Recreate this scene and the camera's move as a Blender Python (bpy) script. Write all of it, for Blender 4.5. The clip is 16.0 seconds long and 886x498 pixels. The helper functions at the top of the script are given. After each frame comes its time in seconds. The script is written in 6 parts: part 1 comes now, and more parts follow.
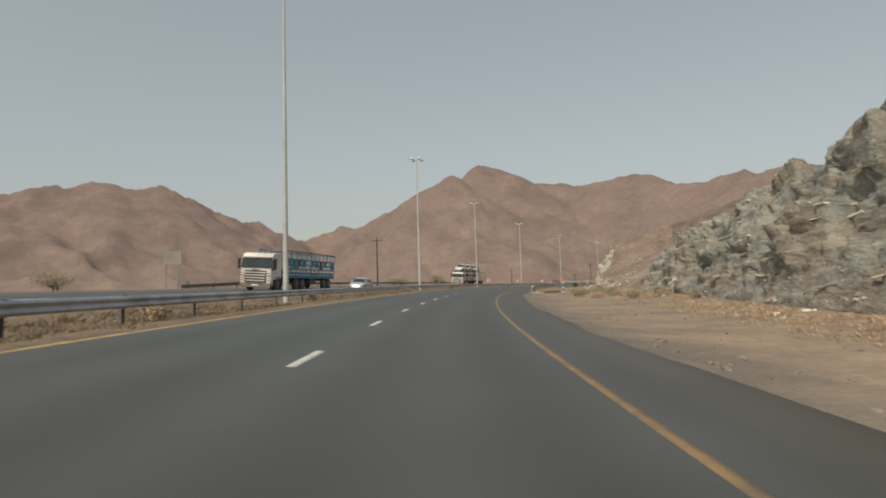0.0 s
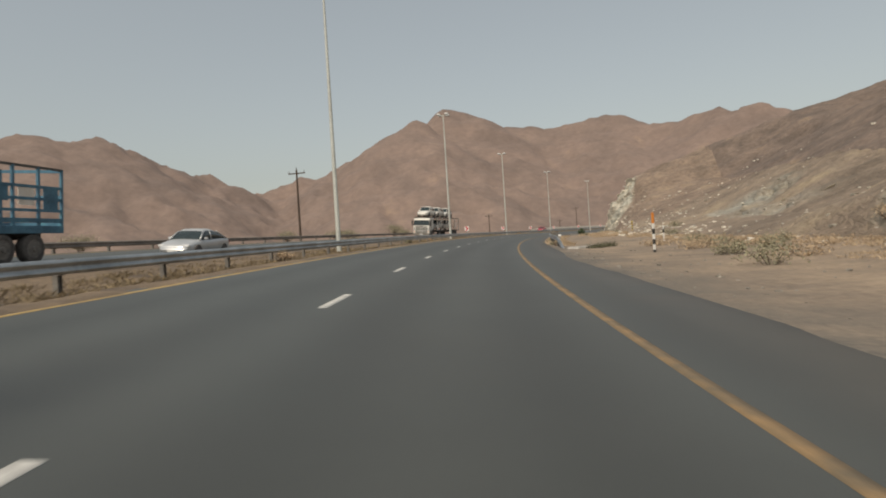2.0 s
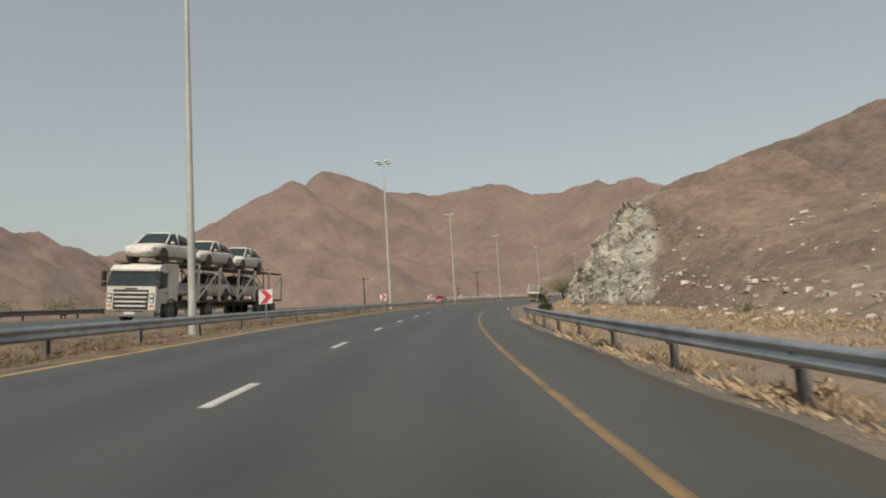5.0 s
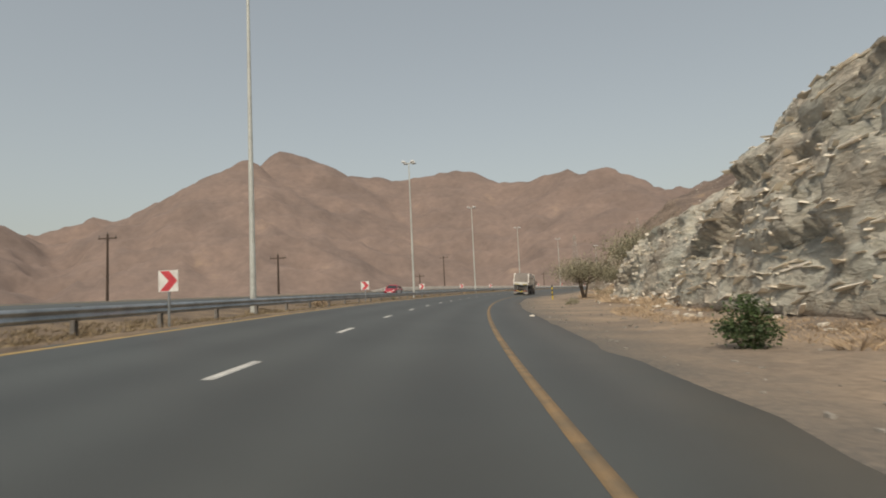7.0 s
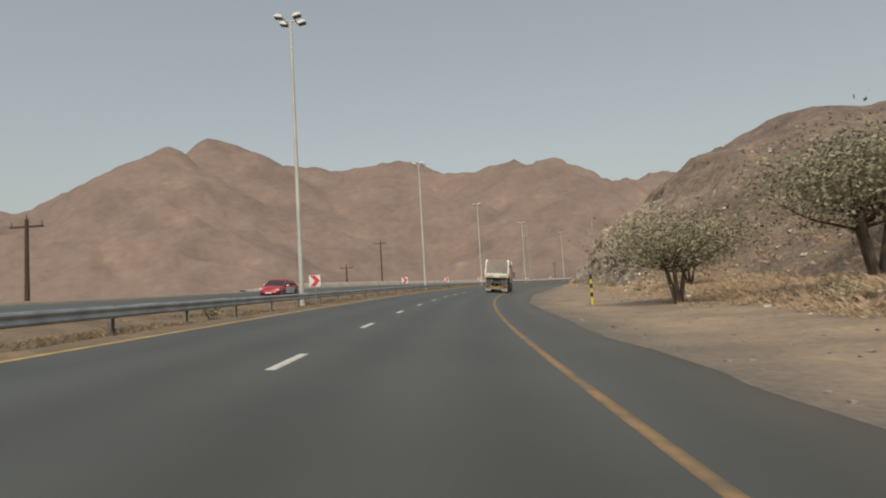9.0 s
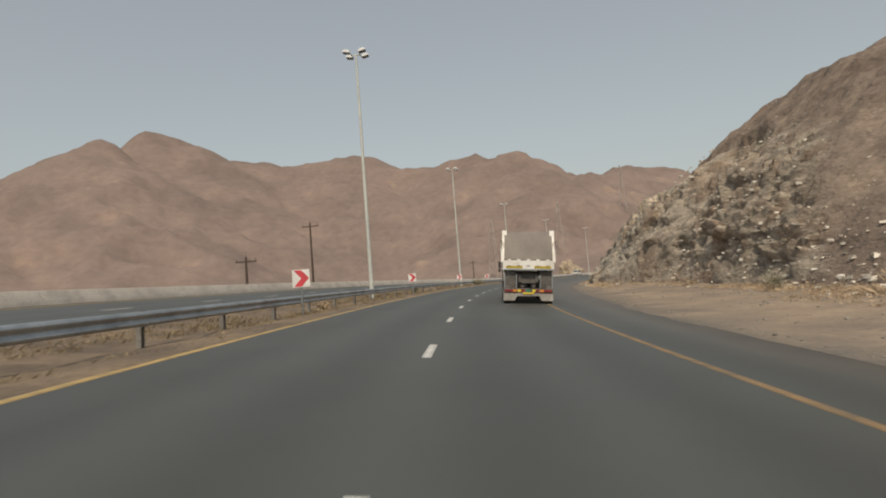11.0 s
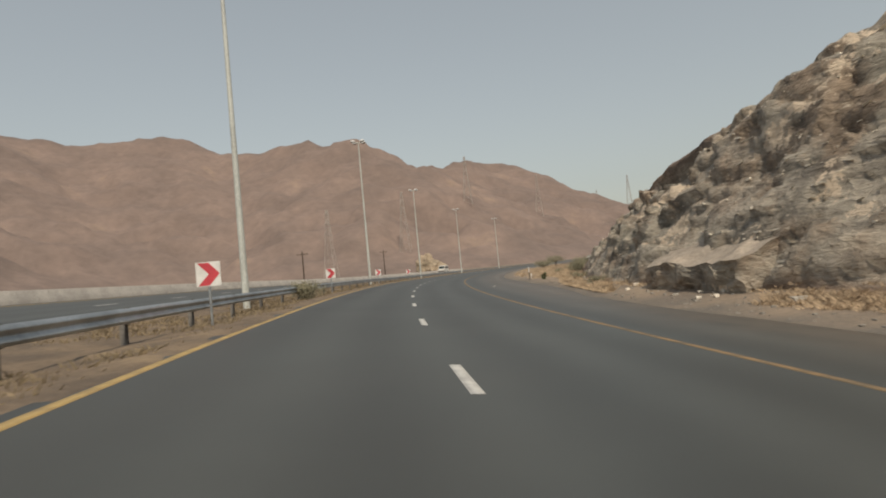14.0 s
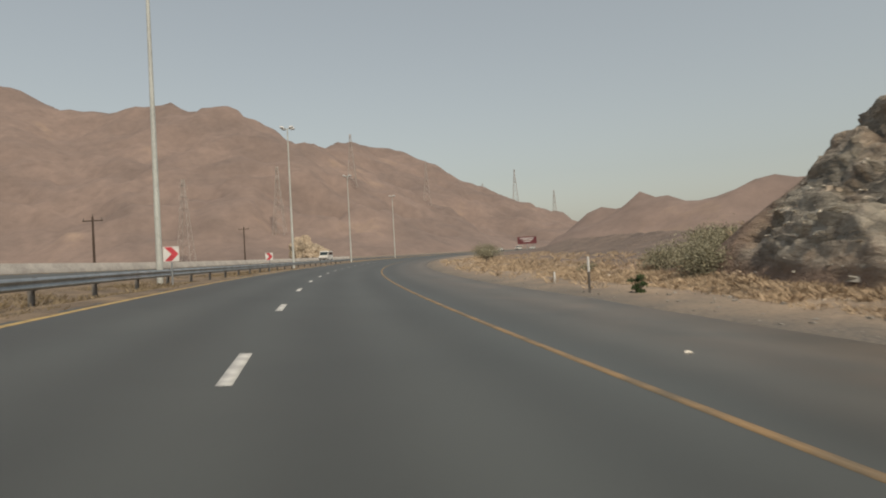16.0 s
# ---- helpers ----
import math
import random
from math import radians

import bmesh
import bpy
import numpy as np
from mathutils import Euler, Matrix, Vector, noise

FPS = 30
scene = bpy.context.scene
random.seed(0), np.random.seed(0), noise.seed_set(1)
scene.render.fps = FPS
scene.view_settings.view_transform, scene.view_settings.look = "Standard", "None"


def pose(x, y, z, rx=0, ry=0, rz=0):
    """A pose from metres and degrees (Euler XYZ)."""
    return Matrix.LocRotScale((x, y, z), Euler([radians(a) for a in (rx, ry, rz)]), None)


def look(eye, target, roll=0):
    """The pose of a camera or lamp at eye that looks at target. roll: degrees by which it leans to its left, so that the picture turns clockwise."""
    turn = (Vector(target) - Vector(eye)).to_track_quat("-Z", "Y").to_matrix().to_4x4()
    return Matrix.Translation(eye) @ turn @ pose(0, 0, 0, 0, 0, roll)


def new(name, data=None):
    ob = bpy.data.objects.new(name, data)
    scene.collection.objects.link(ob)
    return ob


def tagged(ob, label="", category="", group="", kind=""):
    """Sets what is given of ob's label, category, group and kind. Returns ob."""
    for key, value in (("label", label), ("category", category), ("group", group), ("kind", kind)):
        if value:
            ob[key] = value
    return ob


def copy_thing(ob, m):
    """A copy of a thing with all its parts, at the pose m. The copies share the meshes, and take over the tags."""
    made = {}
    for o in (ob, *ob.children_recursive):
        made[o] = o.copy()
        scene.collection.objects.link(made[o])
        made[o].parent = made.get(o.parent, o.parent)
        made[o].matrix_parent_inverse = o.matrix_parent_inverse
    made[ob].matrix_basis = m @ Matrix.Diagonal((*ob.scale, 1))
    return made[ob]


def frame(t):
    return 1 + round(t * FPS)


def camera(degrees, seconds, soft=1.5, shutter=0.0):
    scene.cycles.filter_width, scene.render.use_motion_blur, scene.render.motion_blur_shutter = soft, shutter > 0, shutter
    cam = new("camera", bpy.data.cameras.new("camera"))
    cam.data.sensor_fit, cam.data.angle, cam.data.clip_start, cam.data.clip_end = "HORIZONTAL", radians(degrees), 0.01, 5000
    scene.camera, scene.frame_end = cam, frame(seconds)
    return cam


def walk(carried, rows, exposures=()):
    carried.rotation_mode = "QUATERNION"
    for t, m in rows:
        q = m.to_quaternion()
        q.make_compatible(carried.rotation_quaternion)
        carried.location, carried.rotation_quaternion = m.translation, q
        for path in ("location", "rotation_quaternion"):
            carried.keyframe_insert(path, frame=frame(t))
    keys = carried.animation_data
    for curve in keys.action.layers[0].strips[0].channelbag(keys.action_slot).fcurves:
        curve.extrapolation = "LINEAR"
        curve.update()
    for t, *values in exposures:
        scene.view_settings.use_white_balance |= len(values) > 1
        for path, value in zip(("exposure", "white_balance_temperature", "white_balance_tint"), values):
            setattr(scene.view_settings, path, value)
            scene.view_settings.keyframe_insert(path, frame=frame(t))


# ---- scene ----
cam = camera(72.76, 16.0, soft=1.9, shutter=0.12)
PATH = (
    (0, look((2.135, -2.018, 1.018), (2.260, 17.906, 2.754), -1.76)),
    (0.5, look((2.347, 7.801, 1.278), (2.331, 27.744, 2.781), -2.24)),
    (1, look((2.694, 17.474, 1.579), (2.894, 37.438, 2.767), -1.81)),
    (1.5, look((3.207, 27.157, 1.876), (3.835, 47.126, 2.785), -3.00)),
    (2, look((3.876, 36.991, 2.155), (4.979, 56.960, 2.202), -3.62)),
    (2.5, look((4.832, 46.553, 2.460), (6.449, 66.445, 3.767), -5.84)),
    (3, look((5.949, 56.243, 2.774), (8.946, 75.866, 5.216), -5.41)),
    (3.5, look((7.348, 65.898, 3.054), (11.104, 85.432, 5.126), -5.44)),
    (4, look((8.970, 75.335, 3.322), (13.381, 94.734, 5.375), -4.79)),
    (4.6, look((11.276, 86.611, 3.629), (16.072, 105.915, 5.715), -4.10)),
    (5, look((13.031, 94.092, 3.825), (18.090, 113.327, 5.933), -3.64)),
    (5.4, look((14.943, 101.558, 4.015), (20.270, 120.718, 6.144), -3.17)),
    (5.8, look((16.997, 109.022, 4.198), (22.604, 128.098, 6.349), -2.71)),
    (6.2, look((19.183, 116.495, 4.375), (25.084, 135.480, 6.548), -2.25)),
    (6.5, look((20.903, 122.115, 4.506), (27.034, 141.025, 6.695), -1.90)),
    (7, look((23.944, 131.496, 4.689), (30.156, 150.428, 6.423), -2.63)),
    (7.5, look((27.122, 140.837, 4.892), (34.279, 159.422, 6.720), -2.47)),
    (8, look((30.429, 149.959, 5.104), (38.112, 168.352, 6.731), -2.99)),
    (8.2, look((31.774, 153.656, 5.164), (39.224, 172.151, 6.715), -3.31)),
    (8.6, look((34.482, 160.974, 5.319), (42.187, 179.368, 6.838), -3.37)),
    (9, look((37.215, 168.197, 5.467), (45.178, 186.483, 6.954), -3.42)),
    (9.4, look((40.003, 175.356, 5.609), (48.228, 193.529, 7.063), -3.48)),
    (9.8, look((42.876, 182.481, 5.747), (51.370, 200.532, 7.169), -3.54)),
    (10.2, look((45.869, 189.599, 5.891), (54.646, 207.516, 7.281), -3.59)),
    (10.5, look((48.216, 194.947, 6.004), (57.216, 212.755, 7.369), -3.64)),
    (11, look((52.315, 203.855, 6.212), (61.506, 221.563, 7.615), -4.39)),
    (11.5, look((56.825, 212.947, 6.400), (67.359, 229.884, 7.875), -4.50)),
    (12, look((61.393, 221.546, 6.591), (72.752, 237.960, 7.833), -2.99)),
    (12.5, look((66.372, 230.243, 6.758), (78.045, 246.411, 8.292), -3.84)),
    (13, look((71.454, 238.666, 6.951), (84.169, 254.071, 7.965), -4.02)),
    (13.5, look((77.029, 247.004, 7.096), (90.186, 262.023, 8.250), -4.14)),
    (14, look((82.771, 255.041, 7.250), (96.417, 269.634, 8.164), -5.41)),
    (14.5, look((88.949, 262.943, 7.387), (103.120, 277.040, 8.063), -5.55)),
    (15, look((95.475, 270.627, 7.484), (110.971, 283.257, 6.900), -6.22)),
    (15.5, look((102.083, 277.924, 7.594), (118.123, 289.861, 7.134), -4.62)),
    (16, look((109.152, 285.195, 7.656), (125.437, 296.802, 7.948), -2.98)),
)
walk(cam, PATH, exposures=((0, 0.0, 7050, 10), (16, 0.0, 7050, 10)))

# ---- world and sun ----
SUN_AZ, SUN_EL = 208.0, 51.0
world = bpy.data.worlds.new("sky")
scene.world = world
world.use_nodes = True
wn = world.node_tree
sky = wn.nodes.new("ShaderNodeTexSky")
sky.sky_type = "NISHITA"
sky.sun_disc = False
sky.sun_elevation, sky.sun_rotation = radians(SUN_EL), radians(SUN_AZ)
sky.altitude, sky.air_density, sky.dust_density, sky.ozone_density = 0.0, 1.5, 1.9, 2.2
hazy = wn.nodes.new("ShaderNodeHueSaturation")
hazy.inputs["Saturation"].default_value = 0.57
wn.links.new(sky.outputs[0], hazy.inputs["Color"])
veil = wn.nodes.new("ShaderNodeMix")
veil.data_type = "RGBA"
veil.inputs[0].default_value = 0.35
veil.inputs[7].default_value = (3.4, 3.9, 4.1, 1)
wn.links.new(hazy.outputs[0], veil.inputs[6])
wn.links.new(veil.outputs[2], wn.nodes["Background"].inputs["Color"])
wn.nodes["Background"].inputs["Strength"].default_value = 0.112
sun = new("sun", bpy.data.lights.new("sun", "SUN"))
sun.data.energy, sun.data.angle, sun.data.color = 2.6, radians(3.0), (1.0, 0.91, 0.78)
sun_from = Vector((math.sin(radians(SUN_AZ)) * math.cos(radians(SUN_EL)), math.cos(radians(SUN_AZ)) * math.cos(radians(SUN_EL)), math.sin(radians(SUN_EL))))
sun.matrix_world = look(tuple(sun_from * 100), (0, 0, 0))


# ---- materials ----
def material(name, base, dark=None, rough=0.8, metal=0.0, scale=4.0, fine=40.0, bump=0.3, dist=0.02, third=None, amount=0.5, stretch=(1, 1, 1), vary=0.0, detail=6.0):
    """Two-scale noise between two or three colours, with relief. Coordinates are the object's, in metres."""
    m = bpy.data.materials.new(name)
    m.use_nodes = True
    t = m.node_tree
    b = t.nodes["Principled BSDF"]
    b.inputs["Roughness"].default_value, b.inputs["Metallic"].default_value = rough, metal
    geo = t.nodes.new("ShaderNodeNewGeometry")
    mp = t.nodes.new("ShaderNodeMapping")
    mp.inputs["Scale"].default_value = stretch
    t.links.new(geo.outputs["Position"], mp.inputs["Vector"])
    big, small = t.nodes.new("ShaderNodeTexNoise"), t.nodes.new("ShaderNodeTexNoise")
    for node, size, det in ((big, scale, detail), (small, fine, 4.0)):
        node.inputs["Scale"].default_value, node.inputs["Detail"].default_value, node.inputs["Roughness"].default_value = size, det, 0.62
        t.links.new(mp.outputs[0], node.inputs["Vector"])
    dark = dark or tuple(c * 0.6 for c in base)
    ramp = t.nodes.new("ShaderNodeValToRGB")
    e = ramp.color_ramp.elements
    e[0].position, e[0].color, e[1].position, e[1].color = 0.36, (*dark, 1), 0.62, (*base, 1)
    if third:
        n = e.new(0.72)
        n.color = (*third, 1)
    t.links.new(big.outputs[0], ramp.inputs[0])
    mix = t.nodes.new("ShaderNodeMix")
    mix.data_type, mix.blend_type = "RGBA", "OVERLAY"
    mix.inputs[0].default_value = amount
    t.links.new(ramp.outputs[0], mix.inputs[6])
    t.links.new(small.outputs[0], mix.inputs[7])
    colour = mix.outputs[2]
    if vary:
        info, hsv, mul = t.nodes.new("ShaderNodeNewGeometry"), t.nodes.new("ShaderNodeHueSaturation"), t.nodes.new("ShaderNodeMapRange")
        mul.inputs[3].default_value, mul.inputs[4].default_value = 1 - vary, 1 + vary
        t.links.new(info.outputs["Random Per Island"], mul.inputs[0])
        t.links.new(mul.outputs[0], hsv.inputs["Value"])
        t.links.new(colour, hsv.inputs["Color"])
        colour = hsv.outputs[0]
    t.links.new(colour, b.inputs["Base Color"])
    if bump:
        add, bp = t.nodes.new("ShaderNodeMath"), t.nodes.new("ShaderNodeBump")
        t.links.new(big.outputs[0], add.inputs[0])
        t.links.new(small.outputs[0], add.inputs[1])
        bp.inputs["Strength"].default_value, bp.inputs["Distance"].default_value = bump, dist
        t.links.new(add.outputs[0], bp.inputs["Height"])
        t.links.new(bp.outputs[0], b.inputs["Normal"])
    return m


def asphalt_material():
    """Asphalt with wheel tracks and oil bands that follow the lanes ("across": metres from the lane line), patches and grit."""
    m = material("asphalt", (0.060, 0.066, 0.062), (0.050, 0.055, 0.052), rough=0.52, scale=0.22, fine=70, bump=0.25, dist=0.01, amount=0.3)
    t = m.node_tree
    link = t.links.new
    b = t.nodes["Principled BSDF"]
    base = b.inputs["Base Color"].links[0].from_socket
    lane = t.nodes.new("ShaderNodeAttribute")
    lane.attribute_name = "across"
    wob = t.nodes.new("ShaderNodeTexNoise")
    wob.inputs["Scale"].default_value, wob.inputs["Detail"].default_value = 0.08, 4.0
    geo = t.nodes.new("ShaderNodeNewGeometry")
    link(geo.outputs["Position"], wob.inputs["Vector"])
    add, mul, sine, rng_ = (t.nodes.new("ShaderNodeMath"), t.nodes.new("ShaderNodeMath"), t.nodes.new("ShaderNodeMath"), t.nodes.new("ShaderNodeMapRange"))
    add.operation, mul.operation, sine.operation = "ADD", "MULTIPLY", "SINE"
    link(lane.outputs["Fac"], add.inputs[0])
    link(wob.outputs[0], add.inputs[1])
    link(add.outputs[0], mul.inputs[0])
    mul.inputs[1].default_value = 2 * math.pi / 2.02
    link(mul.outputs[0], sine.inputs[0])
    rng_.inputs[1].default_value, rng_.inputs[2].default_value, rng_.inputs[3].default_value, rng_.inputs[4].default_value = -1, 1, 0.87, 1.13
    link(sine.outputs[0], rng_.inputs[0])
    hsv = t.nodes.new("ShaderNodeHueSaturation")
    link(base, hsv.inputs["Color"])
    link(rng_.outputs[0], hsv.inputs["Value"])
    # blown dust lies on the outer shoulder
    far_, grains, lay, mix = (t.nodes.new("ShaderNodeMapRange"), t.nodes.new("ShaderNodeTexNoise"), t.nodes.new("ShaderNodeMath"), t.nodes.new("ShaderNodeMix"))
    far_.inputs[1].default_value, far_.inputs[2].default_value, far_.inputs[3].default_value, far_.inputs[4].default_value = 4.6, 8.2, 0.05, 0.85
    link(lane.outputs["Fac"], far_.inputs[0])
    grains.inputs["Scale"].default_value, grains.inputs["Detail"].default_value = 0.55, 7.0
    link(geo.outputs["Position"], grains.inputs["Vector"])
    lay.operation = "MULTIPLY"
    link(far_.outputs[0], lay.inputs[0])
    link(grains.outputs[0], lay.inputs[1])
    mix.data_type = "RGBA"
    link(lay.outputs[0], mix.inputs[0])
    link(hsv.outputs[0], mix.inputs[6])
    mix.inputs[7].default_value = (0.20, 0.155, 0.118, 1)
    link(mix.outputs[2], b.inputs["Base Color"])
    return m


ASPHALT = asphalt_material()
YELLOW = material("yellow_paint", (0.50, 0.345, 0.135), (0.35, 0.245, 0.11), rough=0.7, scale=3, fine=50, bump=0.1, amount=0.4)
DULLYELLOW = material("worn_yellow_paint", (0.285, 0.185, 0.092), (0.155, 0.12, 0.078), rough=0.75, scale=2, fine=50, bump=0.1, amount=0.4)
WHITE_LINE = material("road_white", (0.62, 0.61, 0.57), (0.42, 0.41, 0.39), rough=0.7, scale=4, fine=60, bump=0.1, amount=0.35)
VERGE = material("dry_verge", (0.225, 0.165, 0.11), (0.125, 0.095, 0.07), rough=0.95, scale=0.6, fine=9, bump=0.7, dist=0.08, third=(0.29, 0.215, 0.132))
GRAVEL = material("gravel", (0.268, 0.207, 0.156), (0.17, 0.138, 0.11), rough=0.95, scale=0.32, fine=5, bump=0.8, dist=0.08, third=(0.30, 0.236, 0.178))
TAN = material("tan_dust", (0.315, 0.24, 0.172), (0.205, 0.162, 0.125), rough=0.95, scale=0.32, fine=5, bump=0.8, dist=0.08, third=(0.36, 0.275, 0.195))


def verge_material(name, base, near_dark, near_light):
    """Tan gravel that turns to grey asphalt chippings and dust towards the road ("out": metres past the asphalt's edge)."""
    m = base.copy()
    m.name = name
    t = m.node_tree
    link = t.links.new
    b = t.nodes["Principled BSDF"]
    old = b.inputs["Base Color"].links[0].from_socket
    out, geo, n1, n2 = (t.nodes.new(k) for k in ("ShaderNodeAttribute", "ShaderNodeNewGeometry", "ShaderNodeTexNoise", "ShaderNodeTexNoise"))
    out.attribute_name = "out"
    for n, size in ((n1, 0.5), (n2, 9.0)):
        n.inputs["Scale"].default_value, n.inputs["Detail"].default_value = size, 6.0
        link(geo.outputs["Position"], n.inputs["Vector"])
    ramp = t.nodes.new("ShaderNodeValToRGB")
    e = ramp.color_ramp.elements
    e[0].position, e[0].color, e[1].position, e[1].color = 0.35, (*near_dark, 1), 0.68, (*near_light, 1)
    link(n2.outputs[0], ramp.inputs[0])
    wob, rng_, mix = t.nodes.new("ShaderNodeMath"), t.nodes.new("ShaderNodeMapRange"), t.nodes.new("ShaderNodeMix")
    wob.operation = "MULTIPLY_ADD"
    link(n1.outputs[0], wob.inputs[0])
    wob.inputs[1].default_value = 4.4
    link(out.outputs["Fac"], wob.inputs[2])
    rng_.inputs[1].default_value, rng_.inputs[2].default_value = 1.9, 4.6
    link(wob.outputs[0], rng_.inputs[0])
    mix.data_type = "RGBA"
    link(rng_.outputs[0], mix.inputs[0])
    link(ramp.outputs[0], mix.inputs[6])
    link(old, mix.inputs[7])
    link(mix.outputs[2], b.inputs["Base Color"])
    return m


SHOULDER = verge_material("shoulder_gravel", TAN, (0.115, 0.105, 0.092), (0.19, 0.162, 0.132))
MEDIANGRASS = material("median_dry_grass", (0.29, 0.225, 0.14), (0.19, 0.148, 0.095), rough=0.9, scale=0.5, fine=6, bump=0, vary=0.3)
GRASS = material("dry_grass", (0.50, 0.378, 0.255), (0.36, 0.272, 0.185), rough=0.9, scale=0.5, fine=6, bump=0, vary=0.3)
def rock_material(name, face, dark, pale, soil, soil_light, stain=None, shade_strength=0.55, fresh=None):
    """Broken rock where the sheet's "bare" value is high, stony soil elsewhere: blocks of their own tint, cracks, tan
    fresh breaks; sunlit ledge streaks and shaded gaps are painted into the colour.
    """
    m = bpy.data.materials.new(name)
    m.use_nodes = True
    t = m.node_tree
    link = t.links.new
    b = t.nodes["Principled BSDF"]
    b.inputs["Roughness"].default_value = 0.9
    geo, mp = t.nodes.new("ShaderNodeNewGeometry"), t.nodes.new("ShaderNodeMapping")
    mp.inputs["Rotation"].default_value, mp.inputs["Scale"].default_value = (0.35, 0.25, 0.3), (0.75, 0.75, 1.9)
    link(geo.outputs["Position"], mp.inputs["Vector"])

    def noise_node(size, detail=6.0, source=mp):
        n = t.nodes.new("ShaderNodeTexNoise")
        n.inputs["Scale"].default_value, n.inputs["Detail"].default_value, n.inputs["Roughness"].default_value = size, detail, 0.65
        link(source.outputs["Vector" if source is mp else "Position"], n.inputs["Vector"])
        return n

    def ramp_node(source, *stops):
        r = t.nodes.new("ShaderNodeValToRGB")
        e = r.color_ramp.elements
        e[0].position, e[0].color, e[1].position, e[1].color = stops[0][0], (*stops[0][1], 1), stops[-1][0], (*stops[-1][1], 1)
        for pos, col in stops[1:-1]:
            e.new(pos).color = (*col, 1)
        link(source, r.inputs[0])
        return r.outputs[0]

    def mix_node(kind, factor, a, c):
        x = t.nodes.new("ShaderNodeMix")
        x.data_type, x.blend_type = "RGBA", kind
        if isinstance(factor, float):
            x.inputs[0].default_value = factor
        else:
            link(factor, x.inputs[0])
        link(a, x.inputs[6])
        link(c, x.inputs[7])
        return x.outputs[2]

    warp = noise_node(0.8, 3.0)
    pull = t.nodes.new("ShaderNodeVectorMath")
    pull.operation = "MULTIPLY_ADD"
    link(warp.outputs["Color"], pull.inputs[0])
    pull.inputs[1].default_value = (0.9, 0.9, 0.9)
    link(mp.outputs[0], pull.inputs[2])
    cell, crack = t.nodes.new("ShaderNodeTexVoronoi"), t.nodes.new("ShaderNodeTexVoronoi")
    crack.feature = "DISTANCE_TO_EDGE"
    for v in (cell, crack):
        v.inputs["Scale"].default_value = 0.85
        link(pull.outputs[0], v.inputs["Vector"])
    big, small = noise_node(0.12), noise_node(2.6)
    tint = ramp_node(cell.outputs["Color"], (0.15, dark), (0.4, face), (0.72, tuple(0.9 * c for c in face)), (0.95, pale))
    broad = ramp_node(big.outputs[0], (0.40, (0.60 * face[0], 0.655 * face[1], 0.65 * face[2])), (0.6, tuple(1.1 * c for c in face)))
    colour = mix_node("MIX", 0.45, tint, broad)
    if stain:
        rust = t.nodes.new("ShaderNodeRGB")
        rust.outputs[0].default_value = (*stain, 1)
        spread = ramp_node(noise_node(0.3, 8.0, geo).outputs[0], (0.47, (0, 0, 0)), (0.60, (0.85, 0.85, 0.85)))
        colour = mix_node("MIX", spread, colour, rust.outputs[0])
        # Dark blotches put into the colour for the shaded gaps and hollows.
        shade = ramp_node(noise_node(0.55, 8.0, geo).outputs[0], (0.36, (0.42, 0.42, 0.43)), (0.52, (1, 1, 1)))
        colour = mix_node("MULTIPLY", shade_strength, colour, shade)
    colour = mix_node("OVERLAY", 0.6, colour, small.outputs[0])
    seam = ramp_node(crack.outputs["Distance"], (0.0, (0.3, 0.3, 0.3)), (0.07, (1, 1, 1)))
    colour = mix_node("MULTIPLY", 0.14, colour, seam)
    # Thin pale streaks: the sun on ledge tops, painted into the colour.
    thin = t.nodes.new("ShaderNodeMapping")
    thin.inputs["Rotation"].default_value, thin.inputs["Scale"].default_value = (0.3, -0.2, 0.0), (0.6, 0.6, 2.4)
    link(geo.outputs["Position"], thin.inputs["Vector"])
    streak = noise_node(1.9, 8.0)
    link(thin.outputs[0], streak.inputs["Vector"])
    ledge_light = ramp_node(streak.outputs[0], (0.615, (0, 0, 0)), (0.655, (1, 1, 1)))
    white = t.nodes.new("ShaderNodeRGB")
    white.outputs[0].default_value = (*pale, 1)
    colour = mix_node("MIX", ledge_light, colour, white.outputs[0])
    if fresh:
        tan = t.nodes.new("ShaderNodeRGB")
        tan.outputs[0].default_value = (*fresh, 1)
        broken = noise_node(0.42, 5.0, geo)
        broken.noise_dimensions = "4D"
        broken.inputs["W"].default_value = 3.0
        spall = ramp_node(broken.outputs[0], (0.575, (0, 0, 0)), (0.59, (1, 1, 1)))
        colour = mix_node("MIX", spall, colour, tan.outputs[0])
    earth = ramp_node(noise_node(0.16, 7.0, geo).outputs[0], (0.36, tuple(0.62 * c for c in soil)), (0.55, soil), (0.68, soil_light))
    earth = mix_node("OVERLAY", 0.65, earth, noise_node(1.7, 5.0, geo).outputs[0])
    bare = t.nodes.new("ShaderNodeAttribute")
    bare.attribute_name = "bare"
    link(mix_node("MIX", bare.outputs["Fac"], earth, colour), b.inputs["Base Color"])
    h1, h2, bp = t.nodes.new("ShaderNodeMath"), t.nodes.new("ShaderNodeMath"), t.nodes.new("ShaderNodeBump")
    h1.operation, h2.operation = "MULTIPLY", "ADD"
    link(small.outputs[0], h1.inputs[0])
    h1.inputs[1].default_value = 1.4
    link(h1.outputs[0], h2.inputs[0])
    both = t.nodes.new("ShaderNodeMath")
    both.operation = "MULTIPLY"
    link(seam, both.inputs[0])
    link(bare.outputs["Fac"], both.inputs[1])
    low = t.nodes.new("ShaderNodeMath")
    low.operation = "MULTIPLY"
    low.inputs[1].default_value = 0.1
    link(both.outputs[0], low.inputs[0])
    link(low.outputs[0], h2.inputs[1])
